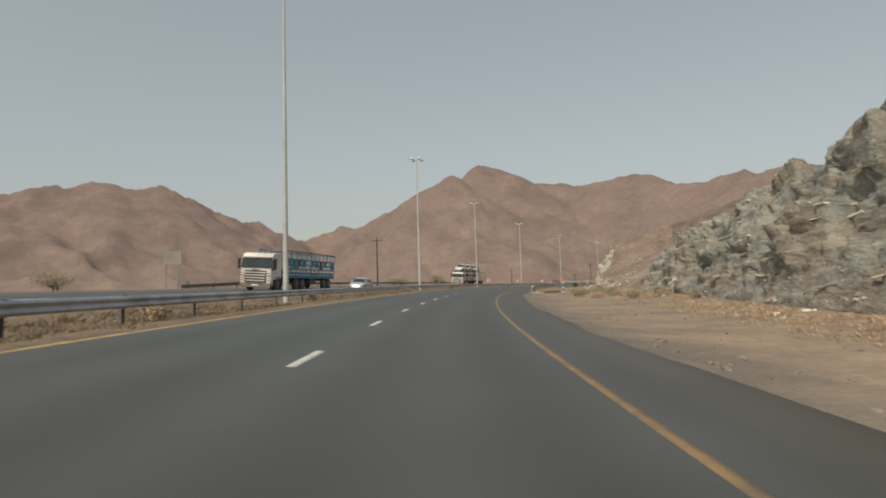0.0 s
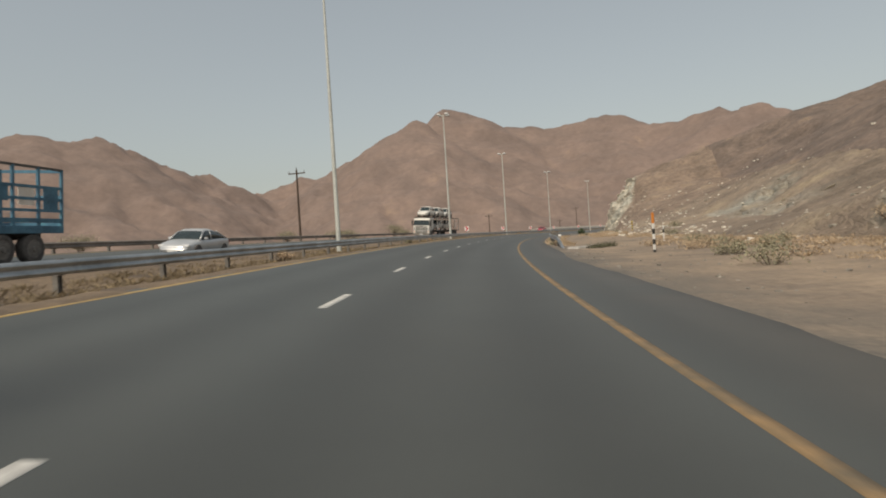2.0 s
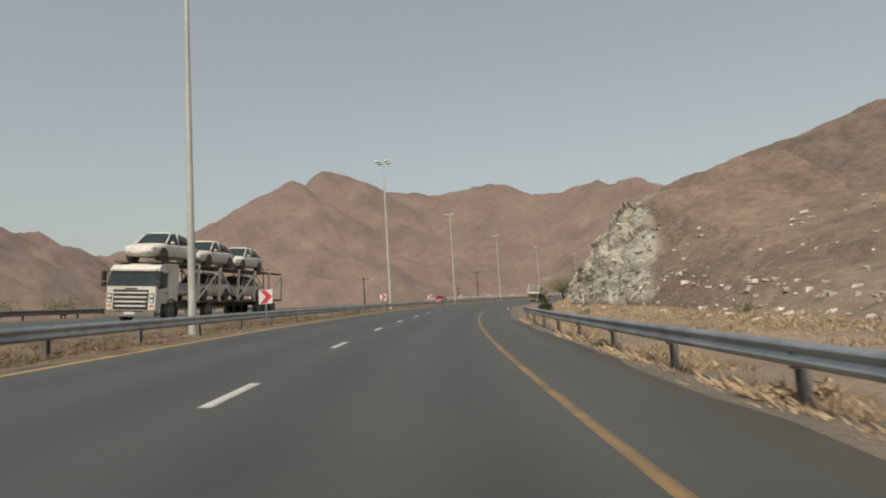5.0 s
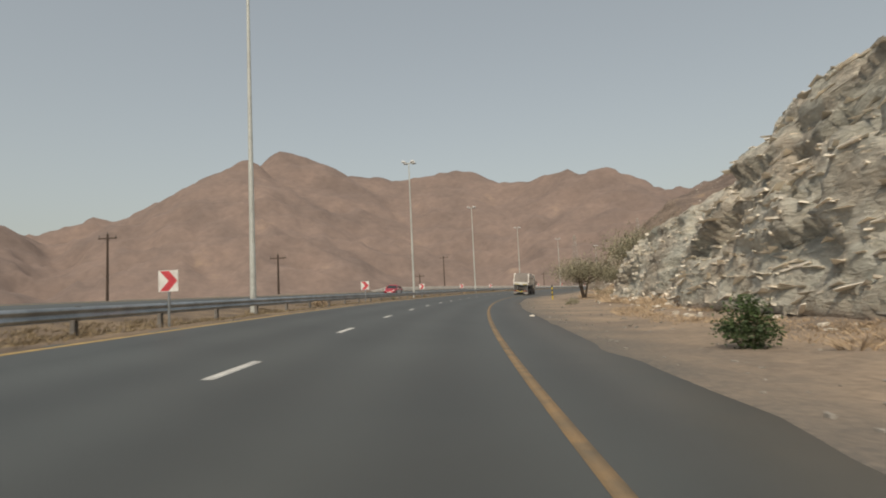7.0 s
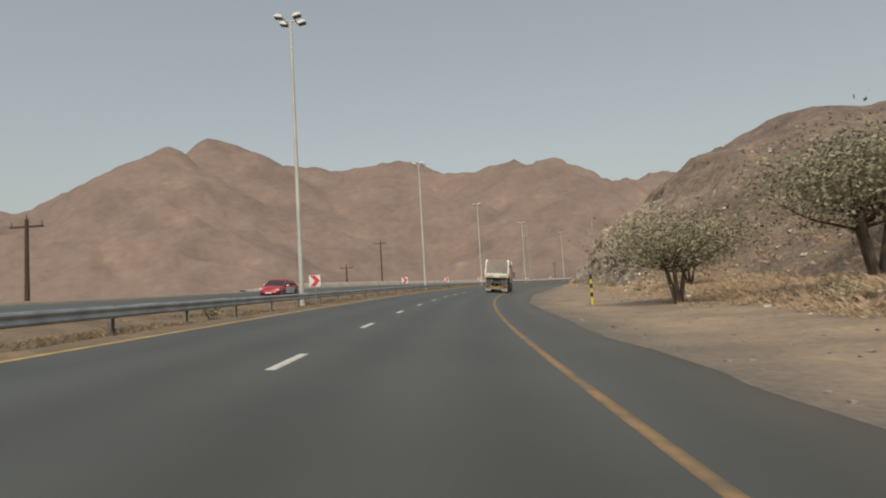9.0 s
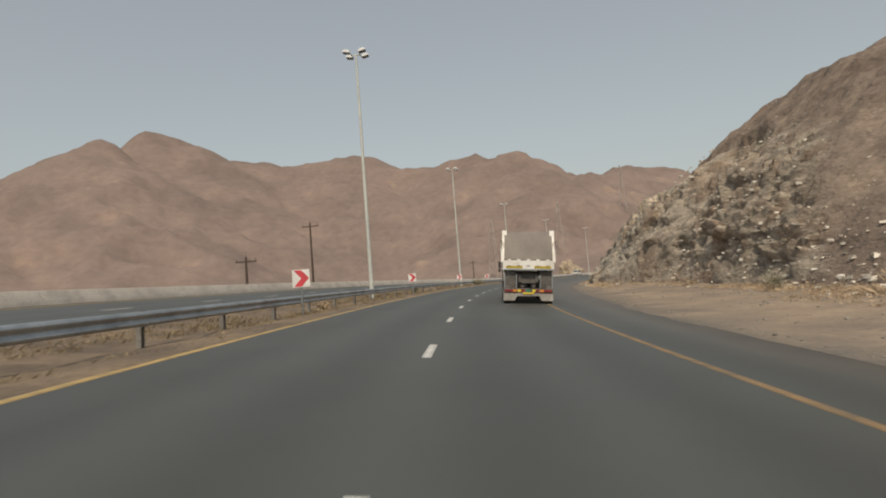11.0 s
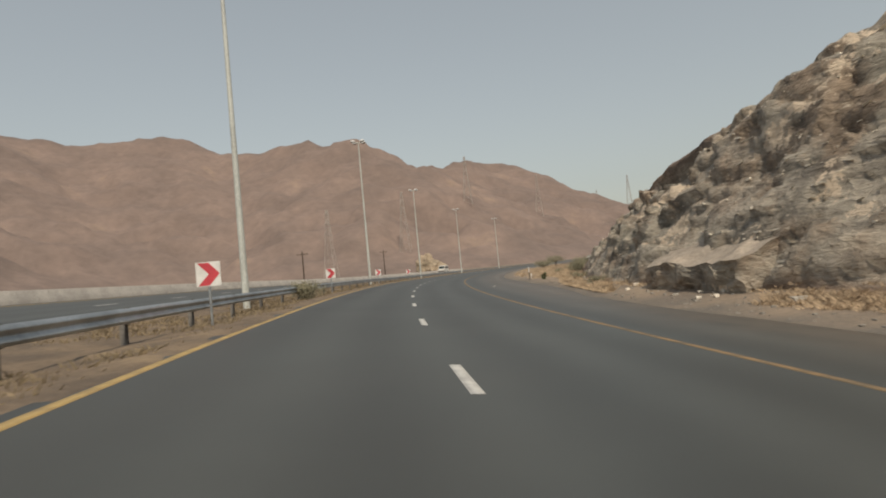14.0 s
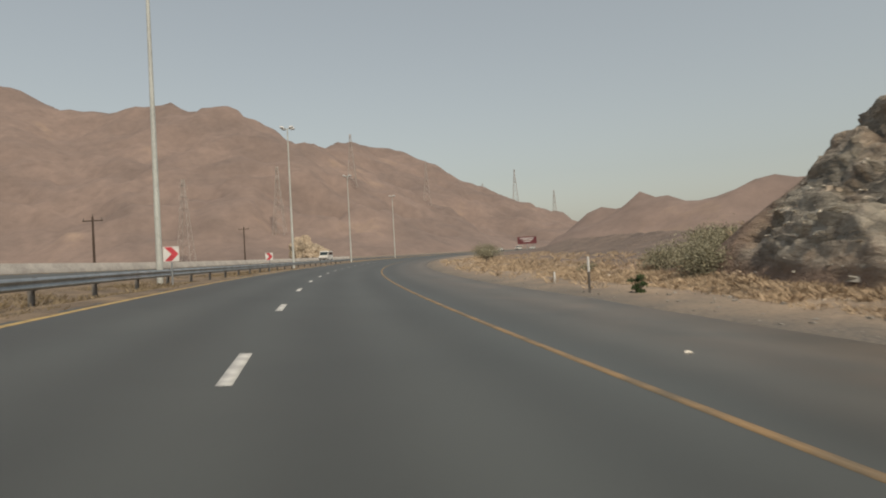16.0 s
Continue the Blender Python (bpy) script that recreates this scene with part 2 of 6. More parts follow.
    bp.inputs["Strength"].default_value, bp.inputs["Distance"].default_value = 0.9, 0.3
    link(h2.outputs[0], bp.inputs["Height"])
    link(bp.outputs[0], b.inputs["Normal"])
    return m


ROCK = rock_material("cut_rock", (0.65, 0.61, 0.515), (0.40, 0.405, 0.355), (0.80, 0.70, 0.55), (0.28, 0.208, 0.158), (0.36, 0.27, 0.185), stain=(0.48, 0.41, 0.325), shade_strength=0.6)
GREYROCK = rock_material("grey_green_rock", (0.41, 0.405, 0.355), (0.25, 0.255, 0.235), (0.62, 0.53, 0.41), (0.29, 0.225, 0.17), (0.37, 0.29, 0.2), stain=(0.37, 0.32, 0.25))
DARKROCK = rock_material("dark_rock", (0.46, 0.40, 0.325), (0.27, 0.235, 0.195), (0.64, 0.55, 0.43), (0.25, 0.175, 0.13), (0.32, 0.23, 0.155), stain=(0.36, 0.27, 0.195), shade_strength=0.9, fresh=(0.66, 0.54, 0.41))
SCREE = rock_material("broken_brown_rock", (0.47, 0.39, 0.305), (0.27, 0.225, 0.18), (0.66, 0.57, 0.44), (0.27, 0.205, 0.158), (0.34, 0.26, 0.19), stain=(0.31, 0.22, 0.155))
HILL = material("hill_soil", (0.205, 0.153, 0.123), (0.125, 0.097, 0.081), rough=0.95, scale=0.24, fine=1.6, bump=0.9, dist=0.3, third=(0.29, 0.213, 0.142), amount=0.6, detail=9.0)
MOUNTAIN = material("mountain", (0.238, 0.175, 0.147), (0.178, 0.134, 0.115), rough=1.0, scale=0.016, fine=0.13, bump=0.2, dist=2.5, third=(0.30, 0.218, 0.165), amount=0.3, detail=9.0)
STONE = material("pale_stone", (0.72, 0.66, 0.57), (0.46, 0.42, 0.36), rough=0.85, scale=2, fine=12, bump=0.4, vary=0.4)
CONCRETE = material("concrete", (0.31, 0.285, 0.25), (0.23, 0.21, 0.185), rough=0.9, scale=0.6, fine=18, bump=0.3)
PALECONCRETE = material("pale_concrete", (0.44, 0.405, 0.365), (0.32, 0.295, 0.265), rough=0.9, scale=0.8, fine=16, bump=0.3)
# Paler and browner than the other steel, imitating distant haze in the colour.
PYLONSTEEL = material("hazed_pylon_steel", (0.42, 0.37, 0.335), (0.34, 0.30, 0.27), rough=0.7, scale=0.2, fine=2, bump=0)
POSTSTEEL = material("dull_post_steel", (0.24, 0.225, 0.205), (0.14, 0.13, 0.12), rough=0.7, metal=0.2, scale=1.5, fine=14, bump=0.1)
DULLSTEEL = material("dusty_rail_steel", (0.26, 0.225, 0.20), (0.17, 0.15, 0.135), rough=0.75, metal=0.2, scale=0.9, fine=14, bump=0.1)
DUSTYGREY = material("dusty_grey_paint", (0.40, 0.37, 0.335), (0.27, 0.25, 0.225), rough=0.7, scale=0.9, fine=8, bump=0.1)
STEEL = material("galvanised_steel", (0.44, 0.465, 0.48), (0.27, 0.29, 0.30), rough=0.45, metal=0.75, scale=0.9, fine=14, bump=0.08, amount=0.35)
POLE = material("painted_pole", (0.56, 0.58, 0.54), (0.46, 0.47, 0.44), rough=0.5, metal=0.1, scale=0.5, fine=8, bump=0.05, amount=0.3)
WOOD = material("creosoted_wood", (0.085, 0.06, 0.045), (0.05, 0.036, 0.028), rough=0.9, scale=1.5, fine=20, bump=0.4, stretch=(4, 4, 0.4))
SIGNWHITE = material("sign_white", (0.78, 0.77, 0.74), (0.60, 0.58, 0.55), rough=0.45, scale=2, fine=20, bump=0.03, amount=0.25)
SIGNRED = material("sign_red", (0.62, 0.065, 0.085), (0.48, 0.05, 0.065), rough=0.45, scale=3, fine=20, bump=0.03, amount=0.25)
BLACK = material("black_paint", (0.035, 0.035, 0.035), (0.02, 0.02, 0.02), rough=0.6, scale=2, fine=20, bump=0.05)
ORANGE = material("orange_paint", (0.70, 0.24, 0.04), (0.5, 0.17, 0.03), rough=0.55, scale=3, fine=20, bump=0.03)
YELLOWSIGN = material("sign_yellow", (0.75, 0.56, 0.05), (0.58, 0.42, 0.05), rough=0.5, scale=3, fine=20, bump=0.03)
LAMPGLASS = material("lamp_housing", (0.84, 0.84, 0.83), (0.70, 0.70, 0.70), rough=0.3, metal=0.0, scale=3, fine=20, bump=0.02)
WHITEPAINT = material("white_paint", (0.78, 0.76, 0.71), (0.56, 0.52, 0.47), rough=0.5, scale=0.7, fine=9, bump=0.06, amount=0.4)
RIBPAINT = material("pale_rib_paint", (0.87, 0.80, 0.71), (0.74, 0.67, 0.59), rough=0.65, scale=0.8, fine=7, bump=0.1, amount=0.45)
LEDGE = material("pale_ledge_stone", (0.86, 0.78, 0.66), (0.68, 0.62, 0.53), rough=0.85, scale=1.5, fine=9, bump=0.4, vary=0.35)
DUSTYWHITE = material("dusty_white_paint", (0.82, 0.74, 0.65), (0.65, 0.575, 0.50), rough=0.65, scale=0.8, fine=7, bump=0.1, amount=0.45, stretch=(1, 1, 0.5))
TARP = material("grey_tarpaulin", (0.245, 0.215, 0.19), (0.19, 0.168, 0.15), rough=0.85, scale=0.7, fine=14, bump=0.2, dist=0.02, amount=0.2)
CHASSIS = material("dusty_chassis", (0.135, 0.122, 0.110), (0.08, 0.073, 0.067), rough=0.8, scale=2, fine=16, bump=0.2)
TYRE = material("dusty_tyre", (0.125, 0.112, 0.102), (0.07, 0.064, 0.059), rough=0.9, scale=4, fine=40, bump=0.3)
RIM = material("wheel_rim", (0.24, 0.22, 0.20), (0.13, 0.12, 0.11), rough=0.6, metal=0.3, scale=5, fine=30, bump=0.1)
DARKGLASS = material("vehicle_glass", (0.03, 0.045, 0.048), (0.02, 0.03, 0.032), rough=0.08, scale=2, fine=10, bump=0)
SILVER = material("silver_paint", (0.55, 0.56, 0.57), (0.46, 0.47, 0.48), rough=0.3, metal=0.35, scale=0.8, fine=9, bump=0.02, amount=0.2)
REDPAINT = material("red_paint", (0.42, 0.03, 0.05), (0.32, 0.025, 0.04), rough=0.3, scale=1, fine=9, bump=0.02, amount=0.2)
BLUEPAINT = material("blue_paint", (0.085, 0.22, 0.31), (0.055, 0.14, 0.21), rough=0.6, scale=1.3, fine=9, bump=0.08, third=(0.10, 0.29, 0.32))
GREENPAINT = material("green_paint", (0.03, 0.22, 0.15), (0.02, 0.15, 0.10), rough=0.55, scale=2, fine=12, bump=0.05)
NAVY = material("navy_paint", (0.10, 0.12, 0.26), (0.07, 0.085, 0.19), rough=0.5, scale=2, fine=12, bump=0.03)
REDLENS = material("red_lens", (0.24, 0.03, 0.03), (0.16, 0.02, 0.02), rough=0.25, scale=5, fine=20, bump=0.02)
MAROON = material("maroon_board", (0.16, 0.035, 0.04), (0.11, 0.025, 0.03), rough=0.6, scale=0.5, fine=6, bump=0.05)
LEAF = material("thorn_leaf", (0.31, 0.285, 0.19), (0.21, 0.20, 0.135), rough=0.8, scale=2, fine=12, bump=0, vary=0.35)
OLIVELEAF = material("olive_leaf", (0.15, 0.145, 0.085), (0.09, 0.09, 0.055), rough=0.8, scale=2, fine=12, bump=0, vary=0.35)
GREENLEAF = material("green_leaf", (0.06, 0.095, 0.03), (0.035, 0.058, 0.02), rough=0.75, scale=2, fine=12, bump=0, vary=0.35)
BARK = material("bark", (0.15, 0.115, 0.085), (0.08, 0.062, 0.048), rough=0.95, scale=4, fine=25, bump=0.5, stretch=(1, 1, 0.3))


# ---- the road's line: curvature (1/km), grade (%) and crossfall (%) every 28 m from -40 m ----
CUR = [2.0, 2.14, 2.28, 2.38, 2.25, 2.37, 2.66, 2.0, 2.18, 2.58, 2.08, 2.33, 2.28, 2.4, 2.35, 2.41, 2.43, 2.44, 2.46, 2.47, 2.48, 2.49]
GRD = [2.94, 2.97, 2.97, 3.09, 2.77, 2.55, 2.15, 1.95, 1.46, 1.64, 1.59, 1.48, 1.32, 1.12, 0.65, 0.92, 1.08, 1.12, 1.09, 1.03, 0.95, 0.88]
BANK = [9.02, 8.58, 8.11, 7.71, 7.56, 7.58, 7.64, 7.56, 7.82, 8.18, 9.01, 9.31, 8.84, 8.11, 6.98, 6.08, 5.4, 4.84, 4.37, 3.96, 3.6, 3.26]
KNOTS = -40 + 28.0 * np.arange(22)
ST = np.arange(-160, 760, 1.0)
HEAD = np.cumsum(np.interp(ST, KNOTS, CUR) * 1e-3)
HEAD -= np.interp(0, ST, HEAD)
RX, RY, RZ = np.cumsum(np.sin(HEAD)), np.cumsum(np.cos(HEAD)), np.cumsum(np.interp(ST, KNOTS, GRD) * 1e-2)
RX, RY, RZ = RX - np.interp(0, ST, RX), RY - np.interp(0, ST, RY), RZ - np.interp(0, ST, RZ)


def at(s, d, up=0.0):
    """World place of a point d metres right of the lane line at station s, up over the banked surface (level past 20 m left and 9 m right)."""
    s, d = np.asarray(s, float), np.asarray(d, float)
    h = np.interp(s, ST, HEAD)
    z = np.interp(s, ST, RZ) - np.clip(d, -20, 9) * np.interp(s, KNOTS, BANK) * 1e-2
    return np.stack([np.interp(s, ST, RX) + d * np.cos(h), np.interp(s, ST, RY) - d * np.sin(h), z + up], -1)


def stand(s, d, up=0.0, turn=0.0, bank=False):
    """Pose at a station: y ahead along the road, z up; turn in degrees to the left."""
    p, h = at(s, d, up), float(np.interp(s, ST, HEAD))
    tilt = float(np.interp(s, KNOTS, BANK)) * 0.01 if bank else 0.0
    grade = float(np.interp(s, KNOTS, GRD)) * 0.01 if bank else 0.0
    m = Matrix.Translation(p) @ Matrix.Rotation(-h, 4, "Z") @ Matrix.Rotation(tilt, 4, "Y") @ Matrix.Rotation(grade, 4, "X")
    return m @ Matrix.Rotation(radians(turn), 4, "Z")


# ---- mesh helpers ----
def thing(name, label, category, group="", kind=""):
    return tagged(new(name), label, category, group, kind)


def finish(ob, mat, smooth=False, parent=None, label=""):
    for m in mat if isinstance(mat, (list, tuple)) else [mat]:
        ob.data.materials.append(m)
    if smooth:
        ob.data.polygons.foreach_set("use_smooth", [True] * len(ob.data.polygons))
    if parent:
        ob.parent = parent
    if label:
        ob["label"] = label
    return ob


def part(name, bm, mat, parent=None, label="", smooth=False):
    me = bpy.data.meshes.new(name)
    bm.normal_update()
    bm.to_mesh(me)
    bm.free()
    return finish(new(name, me), mat, smooth, parent, label)


def grid_mesh(name, verts, mat, smooth=False, parent=None, label="", flip=False):
    """A sheet from an array of rows x columns x 3."""
    n, m = verts.shape[:2]
    i = np.arange(n * m).reshape(n, m)
    q = np.stack([i[:-1, :-1], i[:-1, 1:], i[1:, 1:], i[1:, :-1]], -1).reshape(-1, 4)
    if flip:
        q = q[:, ::-1]
    me = bpy.data.meshes.new(name)
    me.vertices.add(n * m)
    me.vertices.foreach_set("co", verts.reshape(-1))
    me.loops.add(q.size)
    me.loops.foreach_set("vertex_index", q.reshape(-1))
    me.polygons.add(len(q))
    me.polygons.foreach_set("loop_start", np.arange(0, q.size, 4))
    me.update(calc_edges=True)
    me.validate()
    return finish(new(name, me), mat, smooth, parent, label)


def raw_mesh(name, verts, faces, mat, smooth=False, parent=None, label=""):
    me = bpy.data.meshes.new(name)
    me.from_pydata([tuple(v) for v in verts], [], faces)
    me.update()
    return finish(new(name, me), mat, smooth, parent, label)


def box(bm, x0, x1, y0, y1, z0, z1, bevel=0.0, taper=None):
    """A block; taper: (dx, dy) by which the top is narrowed at each side."""
    dx, dy = taper or (0, 0)
    v = [bm.verts.new(p) for p in ((x0, y0, z0), (x1, y0, z0), (x1, y1, z0), (x0, y1, z0), (x0 + dx, y0 + dy, z1), (x1 - dx, y0 + dy, z1), (x1 - dx, y1 - dy, z1), (x0 + dx, y1 - dy, z1))]
    f = [bm.faces.new([v[k] for k in q]) for q in ((3, 2, 1, 0), (4, 5, 6, 7), (0, 1, 5, 4), (1, 2, 6, 5), (2, 3, 7, 6), (3, 0, 4, 7))]
    if bevel:
        edges = {e for q in f for e in q.edges}
        bmesh.ops.bevel(bm, geom=list(edges), offset=bevel, segments=2, affect="EDGES", profile=0.6)
    return v


def boxes(*specs, bevel=0.0):
    bm = bmesh.new()
    for sp in specs:
        box(bm, *sp, bevel=bevel)
    return bm


def tube(bm, p, q, r0, r1=None, n=10, caps=True):
    """A tapered round bar from p to q."""
    p, q = Vector(p), Vector(q)
    r1 = r0 if r1 is None else r1
    turn = (q - p).to_track_quat("Z", "Y").to_matrix()
    rings = [[bm.verts.new(c + turn @ Vector((r * math.cos(a), r * math.sin(a), 0))) for a in (2 * math.pi * k / n for k in range(n))] for c, r in ((p, r0), (q, r1))]
    for k in range(n):
        bm.faces.new((rings[0][k], rings[0][(k + 1) % n], rings[1][(k + 1) % n], rings[1][k]))
    if caps:
        bm.faces.new(rings[0][::-1])
        bm.faces.new(rings[1])
    return bm


def prism(bm, outline, axis, a, b):
    """A closed outline of (u, v) drawn out along an axis from a to b. axis x: u, v are y, z; axis y: x, z; axis z: x, y."""
    def put(u, v, w):
        return {"x": (w, u, v), "y": (u, w, v), "z": (u, v, w)}[axis]
    one, two = [bm.verts.new(put(u, v, a)) for u, v in outline], [bm.verts.new(put(u, v, b)) for u, v in outline]
    n = len(outline)
    for k in range(n):
        bm.faces.new((one[k], one[(k + 1) % n], two[(k + 1) % n], two[k]))
    bm.faces.new(one[::-1])
    bm.faces.new(two)
    bmesh.ops.recalc_face_normals(bm, faces=bm.faces)
    return bm


# ---- noise on arrays ----
def lattice(i, seed):
    i = i.astype(np.int64)
    n = (i[..., 0] * 73856093) ^ (i[..., 1] * 19349663) ^ (i[..., 2] * 83492791) ^ (seed * 2654435761)
    n = (n ^ (n >> 13)) * 1274126177 & 0x7FFFFFFF
    return ((n ^ (n >> 16)) & 0xFFFFF) / 1048575.0


def value_noise(p, seed=0):
    i = np.floor(p)
    f = p - i
    f = f * f * (3 - 2 * f)
    out = 0.0
    for a in (0, 1):
        for b in (0, 1):
            for c in (0, 1):
                w = (f[..., 0] if a else 1 - f[..., 0]) * (f[..., 1] if b else 1 - f[..., 1]) * (f[..., 2] if c else 1 - f[..., 2])
                out = out + w * lattice(i + np.array([a, b, c]), seed)
    return out


def fractal(p, seed=0, octaves=4, gain=0.5):
    total, amp, norm = 0.0, 1.0, 0.0
    for k in range(octaves):
        total, norm = total + amp * (value_noise(p * 2**k, seed + 7 * k) - 0.5), norm + amp
        amp *= gain
    return total / norm * 2


def blocks(p, seed=0):
    """Nearest-cell noise: a tilted facet for each irregular block, and the gap to the next block."""
    i = np.floor(p)
    best, second, val = np.full(p.shape[:-1], 9.0), np.full(p.shape[:-1], 9.0), np.zeros(p.shape[:-1])
    for a in (-1, 0, 1):
        for b in (-1, 0, 1):
            for c in (-1, 0, 1):
                j = i + np.array([a, b, c])
                spot = j + np.stack([lattice(j, seed + 1), lattice(j, seed + 2), lattice(j, seed + 3)], -1)
                dist = ((spot - p) ** 2).sum(-1)
                near = dist < best
                second = np.where(near, best, np.minimum(second, dist))
                lean = sum((lattice(j, seed + 5 + q) - 0.5) * (p - spot)[..., q] for q in range(3))
                val = np.where(near, 0.5 + 0.6 * (lattice(j, seed + 4) - 0.5) + 1.05 * lean, val)
                best = np.where(near, dist, best)
    return val, np.sqrt(second) - np.sqrt(best)


def smoothstep(a, b, x):
    u = np.clip((x - a) / (b - a), 0, 1)
    return u * u * (3 - 2 * u)


# ---- far land: plain and mountain ridges ----
RIDGES = (  # crest lines (x, y, z) and the width of the flank
    (((-900, 380, 150), (-700, 480, 160), (-494, 625, 131), (-447, 660, 138), (-416, 715, 159), (-373, 738, 150), (-356, 769, 161), (-306, 822, 132), (-263, 858, 122), (-210, 934, 99)), 300),
    (((-210, 934, 99), (-156, 965, 126), (-128, 969, 123), (-29, 962, 175), (26, 960, 209), (40, 980, 204), (60, 1015, 222), (76, 1028, 238), (122, 1026, 228), (154, 1022, 201), (249, 1008, 191), (317, 994, 206), (356, 981, 204)), 330),
    (((356, 981, 204), (378, 935, 174), (404, 903, 168), (449, 857, 180), (461, 830, 170), (479, 799, 170), (516, 792, 157), (566, 802, 146), (601, 811, 146), (657, 826, 160), (720, 832, 168), (741, 808, 166), (753, 761, 135), (753, 709, 99), (749, 659, 73), (743, 609, 36)), 300),
    (((383, 407, 17), (371, 383, 27), (366, 365, 32), (357, 346, 26), (350, 324, 25), (370, 250, 40), (420, 150, 60)), 75),
)


def near_road(x, y):
    """Nearest station and offset, on arrays."""
    k = np.arange(0, len(ST), 8)
    best = np.full(x.shape, 1e12)
    s = np.zeros(x.shape)
    for j in k:
        dist = (x - RX[j]) ** 2 + (y - RY[j]) ** 2
        near = dist < best
        best, s = np.where(near, dist, best), np.where(near, ST[j], s)
    h = np.interp(s, ST, HEAD)
    d = (x - np.interp(s, ST, RX)) * np.cos(h) - (y - np.interp(s, ST, RY)) * np.sin(h)
    return s, d, np.sqrt(best)


def far_height(x, y):
    s, d, away = near_road(x, y)
    base = np.interp(s, ST, RZ) + np.where(d < 0, 0.6, -0.5)
    p3 = np.stack([x, y, 0 * x], -1)
    z = base + 2.0 * fractal(p3 / 60, 5, 3)
    rise = np.zeros(x.shape)
    for crest, wide in RIDGES:
        for (ax, ay, az), (bx, by, bz) in zip(crest, crest[1:]):
            vx, vy = bx - ax, by - ay
            u = np.clip(((x - ax) * vx + (y - ay) * vy) / (vx * vx + vy * vy), 0, 1)
            dist = np.hypot(x - ax - u * vx, y - ay - u * vy)
            top = az + u * (bz - az) - base
            w = np.clip(1 - dist / (wide * (0.55 + 0.45 * top / 180)), 0, 1)
            rise = np.maximum(rise, top * w**1.15)
    gully = 1 - np.abs(fractal(p3 / np.array([70.0, 70.0, 1]), 11, 5, 0.55)) * 2.2
    shape = np.clip(rise / 40, 0, 1) * 20 * (gully - 0.75) + np.clip(rise / 25, 0, 1) * (6 * fractal(p3 / 24, 21, 3) + 7 * (0.35 - np.abs(fractal(p3 / 34, 23, 3))))
    z = z + rise + shape * np.clip((1.0 - rise / 260), 0.4, 1)
    wide = np.interp(s, [335, 365, 530, 570], [118, 46, 46, 18])
    cut = smoothstep(-110, -80, d) * (1 - smoothstep(wide - 13, wide + 12, d)) * (1 - smoothstep(700, 740, s))
    return z - cut * (6 + 0.9 * rise)


xs, ys = np.arange(-1000, 1190, 6.5), np.arange(-260, 1240, 6.5)
gx, gy = np.meshgrid(xs, ys, indexing="ij")
land = np.stack([gx, gy, far_height(gx, gy)], -1)
tagged(grid_mesh("backdrop_mountains", land, MOUNTAIN, smooth=True, flip=True), "bare brown desert mountains with ridges and gullies", "mountain", kind="structure")
# one level sheet out to the horizon
bm = bmesh.new()
bmesh.ops.create_grid(bm, x_segments=40, y_segments=40, size=4500)
for v in bm.verts:
    v.co.z = -12.0
tagged(part("ground", bm, HILL), "dusty brown desert ground reaching the horizon", "ground", kind="structure")


# ---- the road, built as strips along its line ----
def sweep(s0, s1, step, profile, wobble=0.0, seed=0, size=1.0):
    """A sheet along the road through a cross-section of (offset, height over the surface)."""
    s = np.arange(s0, s1 + step * 0.5, step)
    d, up = np.array(profile, float).T
    v = at(s[:, None] + 0 * d, d + 0 * s[:, None], up + 0 * s[:, None])
    if wobble:
        v[..., 2] += wobble * fractal(v / size, seed, 4) * np.clip(np.minimum(np.arange(len(d)), np.arange(len(d))[::-1]), 0, 1)
    return v


def edge_right(s):
    return np.interp(s, [-150, 215, 262, 298, 314, 330, 345, 760], [6.5, 6.5, 8.6, 8.6, 9.9, 10.0, 9.4, 8.6])


s = np.arange(-150, 751, 1.0)[:, None]
cols = np.concatenate([np.linspace(0, 1, 9)])[None]
left = -4.08 - 0.18 * value_noise(np.stack([s / 1.7, 0 * s, 0 * s], -1), 8)
d = left + cols * (edge_right(s) - left)
road = at(s + 0 * d, d, 0 * d)
deck = np.concatenate([at(s, left, -0.25 + 0 * s), road, at(s, edge_right(s), -0.25 + 0 * s)], 1)
road_sheet = grid_mesh("road", deck, ASPHALT, flip=True)
lanes = np.concatenate([left, d, edge_right(s)], 1)
road_sheet.data.attributes.new("across", "FLOAT", "POINT").data.foreach_set("value", lanes.reshape(-1).astype(np.float32))
ROAD = tagged(road_sheet, "worn grey asphalt carriageway with dust along its edges", "road", kind="structure")
other = sweep(-150, 750, 2.0, [(-18.0, -0.35), (-18.0, -0.12), (-15, -0.12), (-12, -0.12), (-9, -0.12), (-9, -0.35)])
road_two = grid_mesh("road_opposite", other, ASPHALT, flip=True)
road_two.data.attributes.new("across", "FLOAT", "POINT").data.foreach_set("value", np.tile([-18.0, -18.0, -15, -12, -9, -9], len(other)).astype(np.float32))
tagged(road_two, "grey asphalt opposite carriageway behind a guardrail", "road", kind="structure")
# edge lines, 4 mm proud
for name, off, half, up in (("edge_line", -3.91, 0.075, 0.004), ("edge_line", 4.14, 0.08, 0.004), ("edge_line", -9.6, 0.08, -0.116), ("edge_line", -17.3, 0.08, -0.116)):
    sheet = sweep(-140, 700, 2.0, [(off - half, up - 0.02), (off - half, up), (off + half, up), (off + half, up - 0.02)])
    grid_mesh(name, sheet, DULLYELLOW if off > 0 else YELLOW, flip=True, parent=ROAD, label="worn yellow edge line")
